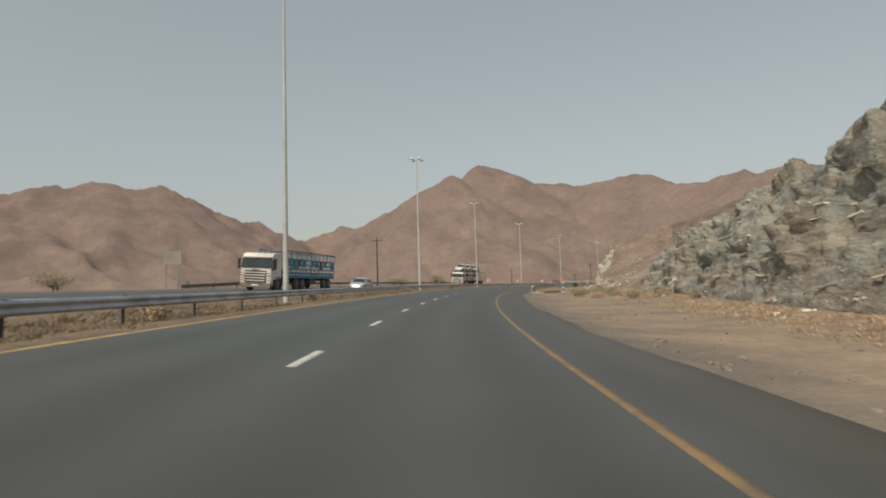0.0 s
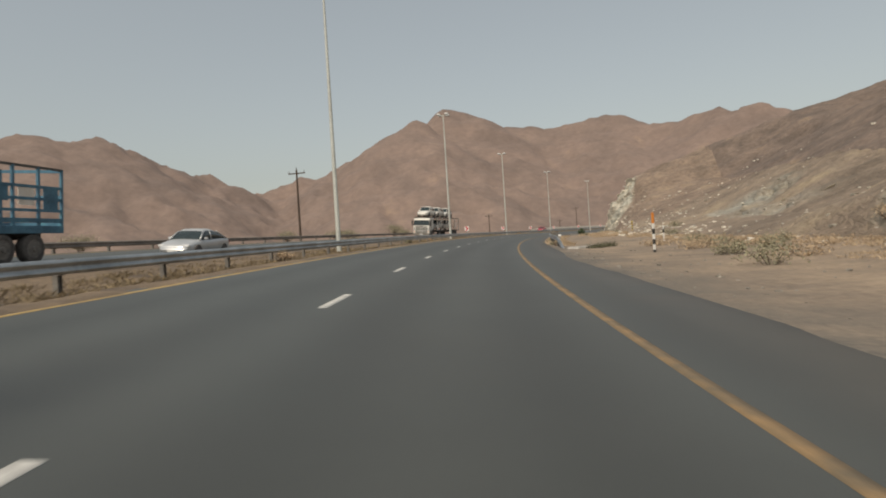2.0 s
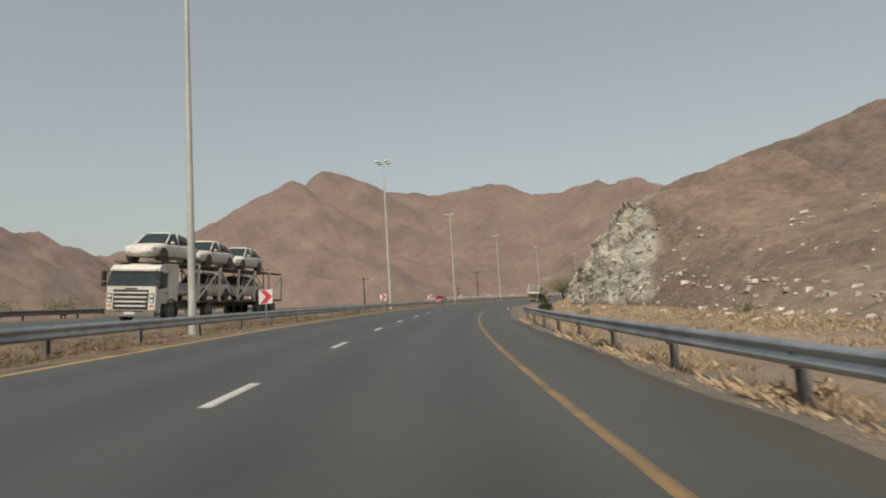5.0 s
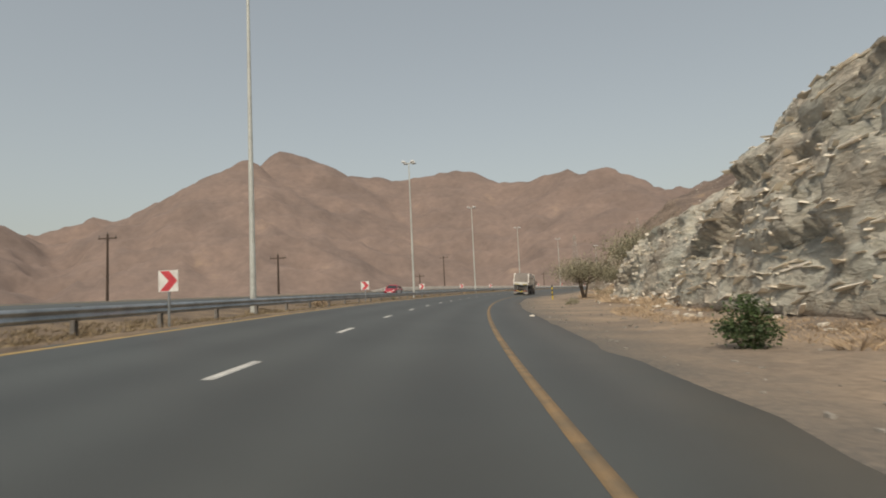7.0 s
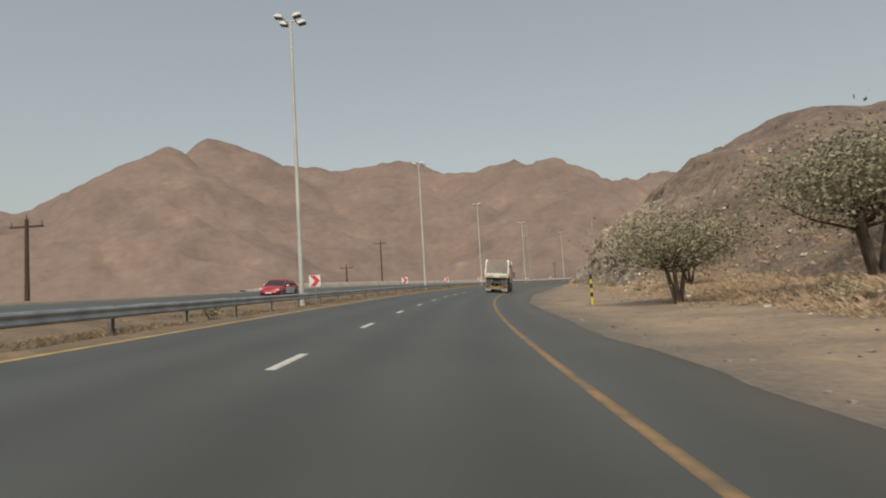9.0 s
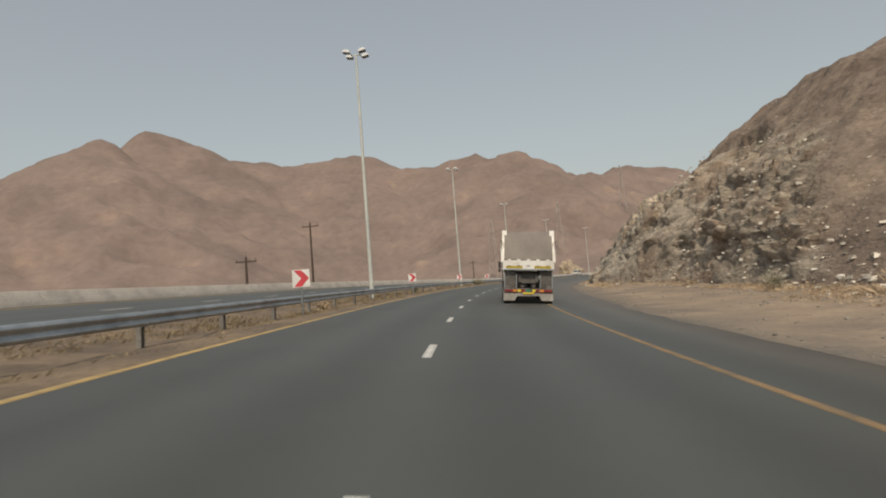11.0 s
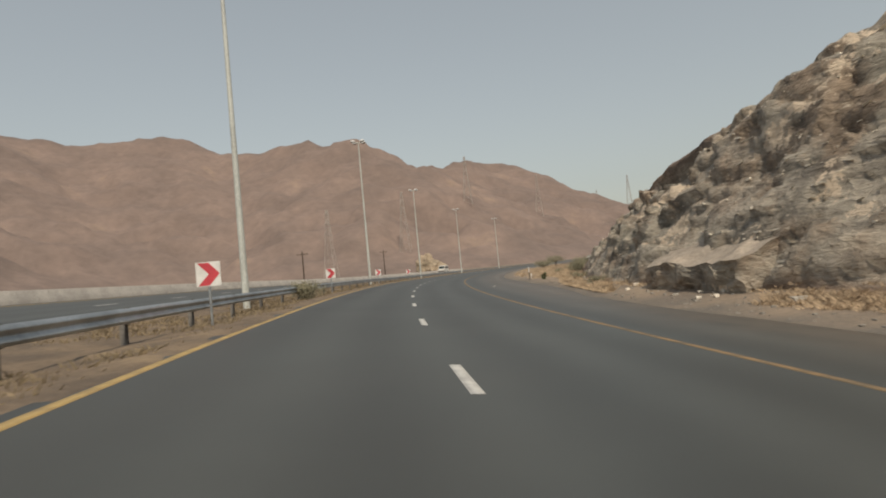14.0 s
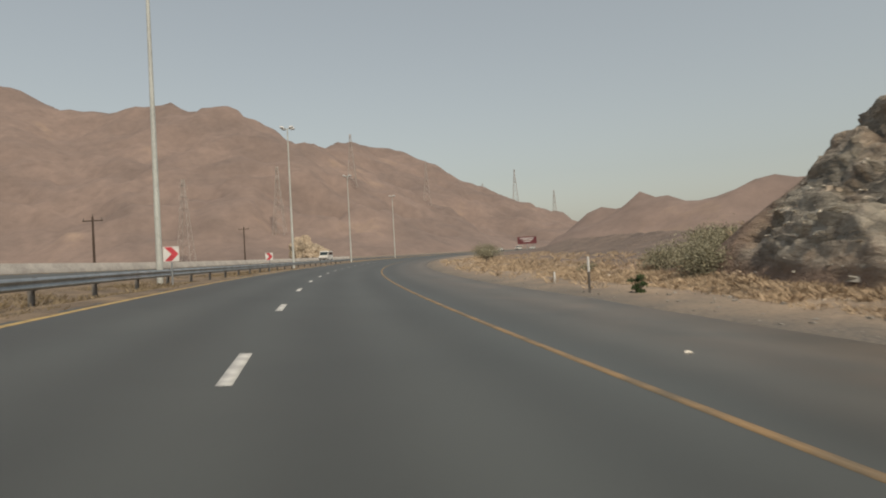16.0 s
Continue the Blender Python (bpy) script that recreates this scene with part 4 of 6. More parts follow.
marker_post("marker_post", "black and white banded marker post with an orange head", (BLACK, SIGNWHITE, BLACK, SIGNWHITE, BLACK, SIGNWHITE, ORANGE, ORANGE), 2.1, 0.07, stand(68.5, 10.8, -0.1))
marker_post("marker_post", "short white plastic marker post on the gravel", (SIGNWHITE, SIGNWHITE, BLACK, SIGNWHITE), 1.0, 0.05, stand(82, 14.4, 0.2))
marker_post("marker_post", "leaning white marker post below the rock cutting", (SIGNWHITE, SIGNWHITE, BLACK, SIGNWHITE, SIGNWHITE, SIGNWHITE), 1.42, 0.036, stand(139.3, 11.4, 0.0) @ Matrix.Rotation(radians(6), 4, "Y"))
marker_post("marker_post", "small black and yellow banded post below the stony slope", (BLACK, YELLOWSIGN, BLACK, YELLOWSIGN, BLACK, YELLOWSIGN, BLACK, YELLOWSIGN), 1.25, 0.06, stand(112, 16.25, 0.45))
marker_post("marker_post", "yellow and black banded marker post by the verge", (YELLOWSIGN, BLACK, YELLOWSIGN, BLACK, YELLOWSIGN, BLACK), 1.55, 0.08, stand(210.5, 9.9, 0.25))
marker_post("marker_post", "thin dark marker post with a white head in dry grass", (CHASSIS, CHASSIS, CHASSIS, SIGNWHITE, SIGNWHITE), 1.35, 0.045, stand(333.7, 10.7, 0.0))
marker_post("marker_post", "short white marker post in dry grass", (SIGNWHITE, SIGNWHITE), 0.55, 0.05, stand(340, 11.6, 0.0))


def line_pole(place, tall):
    ob = thing("utility_pole", "dark wooden utility pole with a cross-arm and insulators", "utility pole", "poles of the overhead line")
    part("pole", tube(bmesh.new(), (0, 0, -1), (0, 0, tall), 0.17, 0.11, 10), WOOD, ob)
    part("cross_arm", boxes((-1.15, 1.15, -0.06, 0.06, tall - 0.55, tall - 0.42)), WOOD, ob)
    for x in (-1.05, 0, 1.05):
        part("insulator", tube(bmesh.new(), (x, 0, tall - 0.42 + (0.42 if x == 0 else 0)), (x, 0, tall - 0.12 + (0.42 if x == 0 else 0)), 0.05, 0.035, 8), CHASSIS, ob)
    ob.matrix_basis = place


for q, off, tall in ((110.5, -25, 9.8), (164, -25, 5.3), (197.6, -40, 8.4), (211, -26, 6.0), (271.6, -25, 4.2), (288.5, -25, 9.4), (386, -30, 7.0), (440, -32, 8.5)):
    line_pole(stand(q, off, -0.7), tall)
# small white board beside the opposite carriageway
board = thing("road_sign", "dusty pale road sign back on two posts beyond the opposite carriageway", "road sign")
part("panel", boxes((-0.75, 0.75, 0, 0.02, 1.5, 2.6), bevel=0.004), CONCRETE, board)
for x in (-0.5, 0.5):
    part("post", tube(bmesh.new(), (x, 0.06, -0.8), (x, 0.06, 2.5), 0.045, 0.045, 8), STEEL, board)
board.matrix_basis = stand(44.6, -22, 0.3, 8)


# ---- lattice pylons on the mountain foot ----
def pylon(tall):
    ob = thing("pylon", "grey steel lattice pylon on the mountain foot", "pylon", "pylons of the power line")
    bm = bmesh.new()
    half = lambda z: 3.4 * (1 - z / tall) ** 1.2 + 0.55
    levels = np.linspace(0, tall, 10)
    for a, b in zip(levels, levels[1:]):
        ca = [(half(a) * i, half(a) * j, a) for i, j in ((1, 1), (-1, 1), (-1, -1), (1, -1))]
        cb = [(half(b) * i, half(b) * j, b) for i, j in ((1, 1), (-1, 1), (-1, -1), (1, -1))]
        for k in range(4):
            tube(bm, ca[k], cb[k], 0.16, 0.14, 5, False)
            tube(bm, ca[k], cb[(k + 1) % 4], 0.08, 0.08, 4, False)
            tube(bm, ca[(k + 1) % 4], cb[k], 0.08, 0.08, 4, False)
    part("tower", bm, PYLONSTEEL, ob)
    for z, w in ((0.66, 6.5), (0.8, 5.5), (0.94, 4.5)):
        bm = bmesh.new()
        for side in (-1, 1):
            tube(bm, (0, 0.5, z * tall), (side * w, 0, z * tall - 0.2), 0.12, 0.06, 5, False)
            tube(bm, (0, -0.5, z * tall), (side * w, 0, z * tall - 0.2), 0.12, 0.06, 5, False)
            tube(bm, (0, 0, z * tall + 1.8), (side * w, 0, z * tall - 0.2), 0.1, 0.06, 5, False)
            tube(bm, (side * w, 0, z * tall - 0.2), (side * w, 0, z * tall - 2.4), 0.09, 0.09, 5, False)
        part("arm", bm, PYLONSTEEL, ob)
    return ob


tower = pylon(46.0)
for k, (px, py) in enumerate(((368, 600), (286, 575), (590, 644), (813, 665), (877, 754), (878, 640), (480, 640))):
    pz = float(far_height(np.array([float(px)]), np.array([float(py)]))[0]) - 0.5
    m = Matrix.Translation((px, py, pz)) @ Matrix.Rotation(radians(35), 4, "Z")
    if k:
        copy_thing(tower, m)
    else:
        tower.matrix_basis = m


# ---- vehicles: y ahead, x right, z up from the road ----
def wheel(parent, x, y, radius, wide, dual=False):
    """A tyre with its rim and hub, facing outwards."""
    side = 1 if x > 0 else -1
    bm = bmesh.new()
    prof = [(0.62, -0.46), (0.86, -0.5), (0.97, -0.42), (1.0, -0.2), (1.0, 0.2), (0.97, 0.42), (0.86, 0.5), (0.62, 0.46)]
    n = 28
    rings = [[bm.verts.new((wide * v, radius * u * math.cos(a), radius * u * math.sin(a))) for u, v in prof] for a in (2 * math.pi * k / n for k in range(n))]
    for k in range(n):
        for j in range(len(prof) - 1):
            bm.faces.new((rings[k][j], rings[k][j + 1], rings[(k + 1) % n][j + 1], rings[(k + 1) % n][j]))
    tyre = part("wheel", bm, TYRE, parent, "dusty black tyre", smooth=True)
    bm = bmesh.new()
    w = wide * 0.44 * side
    tube(bm, (w, 0, 0), (w - 0.04 * side, 0, 0), radius * 0.64, radius * 0.64, 24)
    tube(bm, (w + 0.01 * side, 0, 0), (w - 0.02 * side, 0, 0), radius * 0.42, radius * 0.5, 20)
    tube(bm, (w + 0.06 * side, 0, 0), (w, 0, 0), radius * 0.16, radius * 0.22, 14)
    for k in range(8):
        a = 2 * math.pi * k / 8
        tube(bm, (w + 0.03 * side, radius * 0.3 * math.cos(a), radius * 0.3 * math.sin(a)), (w, radius * 0.3 * math.cos(a), radius * 0.3 * math.sin(a)), radius * 0.035, radius * 0.035, 6)
    part("rim", bm, RIM, tyre, "dusty steel rim")
    tyre.matrix_basis = Matrix.Translation((x, y, radius))
    return tyre


def cab(ob, y, paint, tall=2.95, deflector=False, sun_visor=True, letters=False):
    """A forward-control lorry cab whose front stands at y."""
    bm = bmesh.new()
    side = [(y - 2.05, 1.0), (y - 0.55, 1.0), (y - 0.5, 0.45), (y - 0.05, 0.42), (y, 0.7), (y - 0.02, 1.75), (y - 0.22, tall - 0.36), (y - 0.3, tall - 0.16), (y - 0.46, tall - 0.03), (y - 0.8, tall + 0.05), (y - 2.05, tall + 0.08)]
    prism(bm, side, "x", -1.24, 1.24)
    bmesh.ops.bevel(bm, geom=[e for e in bm.edges], offset=0.06, segments=2, affect="EDGES", profile=0.6)
    part("cab_shell", bm, paint, ob, "white cab shell with rounded corners" if paint is WHITEPAINT else "")
    bm = bmesh.new()
    lo, hi = (y + 0.005 - 0.03, 1.78), (y - 0.21, tall - 0.36)
    v = [bm.verts.new(p) for p in ((-1.2, lo[0], lo[1]), (1.2, lo[0], lo[1]), (1.14, hi[0], hi[1]), (-1.14, hi[0], hi[1]))]
    bm.faces.new(v)
    r = bmesh.ops.extrude_face_region(bm, geom=bm.faces[:])
    for q in r["geom"]:
        if isinstance(q, bmesh.types.BMVert):
            q.co += Vector((0, 0.03, 0.012))
    part("windscreen", bm, DARKGLASS, ob, "dark windscreen")
    part("cab_back", boxes((-1.14, 1.14, y - 2.1, y - 2.052, 1.0, tall - 0.06), bevel=0.01), DUSTYGREY, ob, "dusty grey back of the cab")
    for sx in (-1, 1):
        bm = bmesh.new()
        prism(bm, [(y - 0.98, 1.72), (y - 0.2, 1.62), (y - 0.22, 1.8), (y - 0.42, tall - 0.42), (y - 0.98, tall - 0.4)], "x", sx * 1.235, sx * 1.252)
        part("side_window", bm, DARKGLASS, ob, "dark side window")
        door = part("door_panel", boxes((sx * 1.242 - 0.006, sx * 1.242 + 0.006, y - 1.05, y - 0.13, 0.94, 1.72), bevel=0.004), WHITEPAINT, ob)
        part("door_seam", boxes((sx * 1.242 - 0.009, sx * 1.242 + 0.009, y - 1.066, y - 1.05, 0.94, tall - 0.3)), CHASSIS, door)
        part("door_handle", boxes((sx * 1.245 - 0.02, sx * 1.245 + 0.02, y - 1.0, y - 0.84, 1.42, 1.48), bevel=0.008), BLACK, door)
        # mirrors on an arm
        mirror = part("mirror", boxes((sx * 1.42 - 0.09, sx * 1.42 + 0.09, y - 0.12, y + 0.06, 2.02, 2.5), (sx * 1.42 - 0.09, sx * 1.42 + 0.09, y - 0.12, y + 0.06, 1.74, 1.97), bevel=0.03), BLACK, ob, "black door mirrors")
        for z in (2.46, 1.9):
            part("mirror_arm", tube(bmesh.new(), (sx * 1.2, y - 0.3, z + 0.04), (sx * 1.42, y - 0.03, z), 0.02, 0.02, 6), BLACK, mirror)
        light = part("headlight", boxes((sx * 1.06 - 0.1, sx * 1.06 + 0.1, y - 0.05, y + 0.016, 0.98, 1.42), bevel=0.02), BLACK, ob, "tall headlight in a dark surround")
        for z in (1.08, 1.3):
            part("lens", tube(bmesh.new(), (sx * 1.06, y, z), (sx * 1.06, y + 0.03, z), 0.085, 0.075, 14), LAMPGLASS, light)
        part("indicator", boxes((sx * 1.06 - 0.1, sx * 1.06 + 0.1, y - 0.05, y + 0.02, 0.8, 0.88), bevel=0.01), ORANGE, ob)
        part("pillar", tube(bmesh.new(), (sx * 1.215, y - 0.03, 1.8), (sx * 1.17, y - 0.24, tall - 0.36), 0.035, 0.03, 6), BLACK, ob)
        bm = bmesh.new()
        arch = [(y - 1.45 + 0.66 * math.cos(a), 0.52 + 0.66 * math.sin(a)) for a in (math.pi * k / 10 for k in range(11))]
        inner = [(y - 1.45 + 0.58 * math.cos(a), 0.52 + 0.58 * math.sin(a)) for a in (math.pi * k / 10 for k in range(10, -1, -1))]
        prism(bm, arch + inner, "x", sx * 0.9, sx * 1.26)
        part("wheel_arch", bm, CHASSIS, ob, "dark wheel arch")
        part("step", boxes((sx * 1.12 - 0.12, sx * 1.12 + 0.12, y - 0.72, y - 0.2, 0.4, 0.46), bevel=0.01), CHASSIS, ob)
    grille = part("grille", boxes((-0.88, 0.88, y - 0.03, y + 0.012, 0.66, 1.6), bevel=0.01), BLACK, ob, "dark radiator grille")
    for k in range(4):
        part("slat", boxes((-0.86 + 0.03 * (3 - k), 0.86 - 0.03 * (3 - k), y + 0.005, y + 0.05, 0.78 + 0.21 * k, 0.86 + 0.21 * k), bevel=0.012), paint, grille)
    bumper = part("bumper", boxes((-1.24, 1.24, y - 0.3, y + 0.06, 0.3, 0.64), bevel=0.04), TARP, ob, "dusty grey bumper")
    part("intake", boxes((-0.7, 0.7, y + 0.03, y + 0.065, 0.54, 0.6), bevel=0.01), BLACK, bumper)
    part("wiper", tube(bmesh.new(), (-0.7, y + 0.02, 1.8), (0.1, y - 0.01, 1.92), 0.014, 0.01, 5), BLACK, ob)
    part("maker_mark", boxes((-0.3, 0.3, y - 0.01, y + 0.004, 1.63, 1.69)), CHASSIS, ob)
    part("number_plate", boxes((-0.26, 0.26, y + 0.05, y + 0.07, 0.42, 0.54)), SIGNWHITE, ob, "blank pale number plate")
    if sun_visor:
        part("sun_visor", boxes((-1.18, 1.18, y - 0.34, y - 0.08, tall - 0.36, tall - 0.22), bevel=0.05), paint, ob)
    if deflector:
        bm = bmesh.new()
        prism(bm, [(y - 0.85, tall - 0.02), (y - 1.2, tall + 0.3), (y - 1.75, tall + 0.66), (y - 2.25, tall + 0.8), (y - 2.25, tall + 0.74), (y - 1.75, tall + 0.58), (y - 1.3, tall + 0.2)], "x", -1.18, 1.18)
        part("roof_deflector", bm, paint, ob, "white roof wind deflector with dark sides")
        for sx in (-1, 1):
            bm = bmesh.new()
            prism(bm, [(y - 0.95, tall), (y - 1.35, tall + 0.32), (y - 1.9, tall + 0.62), (y - 1.9, tall)], "x", sx * 1.17, sx * 1.2)
            part("deflector_side", bm, NAVY, ob, "dark blue deflector cheek")
            part("side_fairing", boxes((sx * 1.21 - 0.03, sx * 1.21 + 0.03, y - 2.5, y - 2.05, 1.0, tall), bevel=0.02), CHASSIS, ob, "dark side fairing")
            part("fairing_post", boxes((sx * 1.2 - 0.03, sx * 1.2 + 0.03, y - 2.3, y - 2.2, tall - 0.1, tall + 0.8), bevel=0.012), WHITEPAINT, ob)
            for k in range(5 if letters else 0):
                part("letter_bar", boxes((sx * 1.243 - 0.006, sx * 1.243 + 0.008, y - 1.98, y - 1.86, 1.35 + 0.3 * k, 1.56 + 0.3 * k), bevel=0.004), NAVY, ob, "navy lettering bar")
    return ob


def loft(name, rings, mat, parent, label="", close=True, smooth=True):
    """A smooth skin over closed rings, with its two ends capped."""
    bm = bmesh.new()
    rows = [[bm.verts.new(p) for p in ring] for ring in rings]
    k = len(rows[0])
    for one, two in zip(rows, rows[1:]):
        for j in range(k if close else k - 1):
            bm.faces.new((one[j], one[(j + 1) % k], two[(j + 1) % k], two[j]))
    if close:
        bm.faces.new(rows[0][::-1])
        bm.faces.new(rows[-1])
    bmesh.ops.recalc_face_normals(bm, faces=bm.faces)
    return part(name, bm, mat, parent, label, smooth=smooth)


def tipper_truck(place):
    """Articulated tipper: tri-axle trailer with a ribbed body under a tarpaulin, three-axle tractor."""
    ob = thing("tipper_truck", "dusty white tipper truck with a ribbed trailer under grey tarpaulin", "truck")
    front, b0, b1, w = 13.65, 0.15, 8.5, 1.32
    foot = w - 0.3
    low, wall, top = 1.8, 3.16, 3.95
    # body: floor, side walls that lean out a little, ribs
    bm = bmesh.new()
    prism(bm, [(-foot, low), (foot, low), (w, wall), (w - 0.06, wall), (foot - 0.06, low + 0.08), (-foot + 0.06, low + 0.08), (-w + 0.06, wall), (-w, wall)], "y", b0 + 0.35, b1)
    part("tipper_body", bm, DUSTYWHITE, ob, "dusty white steel tipper body")
    part("headboard", prism(bmesh.new(), [(-foot, low), (foot, low), (w, wall), (w - 0.05, top - 0.12), (-w + 0.05, top - 0.12), (-w, wall)], "y", b1 - 0.08, b1), DUSTYWHITE, ob)
    for sx in (-1, 1):
        part("bottom_rail", boxes((sx * foot - 0.06, sx * foot + 0.06, b0, b1, low - 0.12, low + 0.06), bevel=0.015), DUSTYWHITE, ob)
        part("top_rail", boxes((sx * (w + 0.0) - 0.06, sx * (w + 0.0) + 0.06, b0 + 0.9, b1, wall - 0.07, wall + 0.06), bevel=0.015), DUSTYWHITE, ob)
        for k in range(11):
            y = b1 - 0.12 - 0.72 * k
            bm = bmesh.new()
            prism(bm, [(sx * (foot - 0.01), low), (sx * (foot + 0.1), low + 0.03), (sx * (w + 0.09), wall - 0.02), (sx * (w - 0.01), wall)], "y", y - 0.055, y + 0.055)
            part("rib", bm, RIBPAINT, ob)
        # rear corner box with stepped pockets
        bm = bmesh.new()
        prism(bm, [(b0 + 0.05, low - 0.1), (b0 + 0.95, low - 0.1), (b0 + 0.95, wall), (b0 + 0.55, wall - 0.02), (b0 + 0.1, low + 0.42)], "x", sx * (w - 0.22), sx * (w - 0.03))
        corner = part("corner_panel", bm, DUSTYWHITE, ob)
        for k in range(3):
            part("pocket", boxes((sx * (w - 0.03) - 0.012, sx * (w - 0.03) + 0.012, b0 + 0.6 - 0.02 * k, b0 + 0.88, low + 0.34 * k + 0.12, low + 0.34 * k + 0.2)), CHASSIS, corner)
        # tall rear posts that lean forward and widen to a stepped head
        levels = ((low + 0.34, 0.02, 0.05), (low + 0.75, 0.2, 0.09), (low + 1.2, 0.42, 0.16), (low + 1.46, 0.53, 0.2), (low + 1.48, 0.54, 0.15), (low + 1.62, 0.6, 0.15), (low + 1.64, 0.61, 0.22), (top - 0.16, 0.72, 0.22))
        loft("rear_post", [[(sx * (w - wide), b0 + y, z), (sx * (w + 0.02), b0 + y, z), (sx * (w + 0.02), b0 + y + 0.12, z), (sx * (w - wide), b0 + y + 0.12, z)] for z, y, wide in levels], WHITEPAINT, ob, "white rear corner post", smooth=False)
        part("rear_stay", tube(bmesh.new(), (sx * (w + 0.04), b0 + 0.08, low + 0.3), (sx * (w + 0.06), b0 + 0.5, low + 1.0), 0.03, 0.02, 6), WHITEPAINT, ob)
        # rod of small fittings along the lower edge
        for k in range(12):
            part("hook", boxes((sx * (foot + 0.06) - 0.01, sx * (foot + 0.06) + 0.012, b0 + 0.9 + 0.16 * k, b0 + 0.97 + 0.16 * k, low - 0.07, low + 0.01)), CHASSIS, ob)
            part("hook", boxes((sx * (foot + 0.06) - 0.01, sx * (foot + 0.06) + 0.012, b1 - 0.22 - 0.16 * k, b1 - 0.15 - 0.16 * k, low - 0.07, low + 0.01)), CHASSIS, ob)
        part("green_tag", boxes((sx * (foot + 0.13) - 0.03, sx * (foot + 0.13) + 0.02, 5.04, 5.2, low + 0.34, low + 0.54), bevel=0.01), GREENPAINT, ob, "green number plate tag")
    # tarpaulin: sides and a sagging top, then the rear curtain
    n, rows = 15, []
    ys = np.linspace(b0 + 0.74, b1 + 0.03, 26)
    for y in ys:
        heap = -0.2 * (1 - smoothstep(b0 + 0.7, b0 + 3.0, y))
        sag = 0.05 * math.sin(y * 4.3) + 0.03 * math.sin(y * 9.1)
        ring = [(-w - 0.07, y, wall - 0.06 + 0.04 * math.sin(8.7 * y)), (-w - 0.07, y, wall + 0.1)]
        for k in range(n):
            u = -1 + 2 * k / (n - 1)
            ring.append((u * (w + 0.03), y, wall + 0.1 + (top - wall - 0.1) * (1 - abs(u) ** 9) + heap * (1 - abs(u) ** 9) - 0.1 * (1 - u * u) + 0.5 * sag * (1 - u * u)))
        ring += [(w + 0.07, y, wall + 0.1), (w + 0.07, y, wall - 0.06 + 0.04 * math.sin(8.7 * y + 1))]
        rows.append(ring)
    grid_mesh("tarpaulin", np.array(rows), TARP, parent=ob, label="grey tarpaulin over the load", smooth=True)
    rows = []
    for k in range(12):
        u = k / 11
        rows.append([(x * (w - 0.1), b0 + 0.0 + 0.76 * u - 0.1 * math.sin(math.pi * u) + 0.02 * math.sin(3 * x + 5 * u), low + 0.4 + u * (top - low - 0.62) + 0.02 * math.sin(4 * x)) for x in np.linspace(-1, 1, 13)])
    grid_mesh("rear_curtain", np.array(rows), TARP, parent=ob, label="grey tarpaulin hanging over the tail", smooth=True)
    part("curtain_hem", boxes((-w + 0.1, w - 0.1, b0 - 0.03, b0 + 0.02, low + 0.4, low + 0.45), bevel=0.01), CHASSIS, ob, "dark hem of the rear tarpaulin")
    # tailgate bar, hinges and warning strips
    part("tailgate", boxes((-w + 0.02, w - 0.02, b0 - 0.06, b0 + 0.12, low - 0.02, low + 0.4), bevel=0.02), WHITEPAINT, ob, "white tailgate bar")
    for k in range(5):
        x = -0.98 + 0.49 * k
        part("hinge", boxes((x - 0.09, x + 0.09, b0 - 0.11, b0 - 0.04, low + 0.14, low + 0.46), bevel=0.012), WHITEPAINT, ob)
    part("tailgate_lip", boxes((-w - 0.03, w + 0.03, b0 - 0.1, b0 + 0.05, low - 0.1, low - 0.02), bevel=0.015), STEEL, ob)
    for x in (-0.72, 0.72):
        strip = part("warning_strip", boxes((x - 0.42, x + 0.42, b0 - 0.078, b0 - 0.064, low + 0.0, low + 0.12)), YELLOWSIGN, ob, "yellow and black chevron strip")
        for k in range(7):
            bm, cx = bmesh.new(), x - 0.36 + 0.12 * k
            prism(bm, [(cx - 0.04, low + 0.01), (cx, low + 0.01), (cx + 0.035, low + 0.06), (cx, low + 0.11), (cx - 0.04, low + 0.11), (cx - 0.005, low + 0.06)], "y", b0 - 0.086, b0 - 0.079)
            part("chevron", bm, BLACK, strip)
    # chassis
    # Added dark block; keeps light from showing through the frame under the body.
    part("underbody_fill", boxes((-1.12, 1.12, 0.7, b1 - 0.1, 1.42, low - 0.13), bevel=0.02), CHASSIS, ob)
    part("trailer_frame", boxes((-0.5, -0.36, 0.3, 9.2, 1.1, 1.5), (0.36, 0.5, 0.3, 9.2, 1.1, 1.5), (-0.5, 0.5, 0.4, 0.55, 1.05, 1.5), (-0.5, 0.5, 4.6, 4.75, 1.05, 1.5), (-0.9, 0.9, 8.2, 8.4, 1.2, 1.5)), CHASSIS, ob, "dark steel trailer frame")
    part("tractor_frame", boxes((-0.48, -0.36, 6.2, 12.9, 0.72, 1.0), (0.36, 0.48, 6.2, 12.9, 0.72, 1.0), (-0.9, 0.9, 7.2, 8.4, 1.0, 1.12)), CHASSIS, ob)
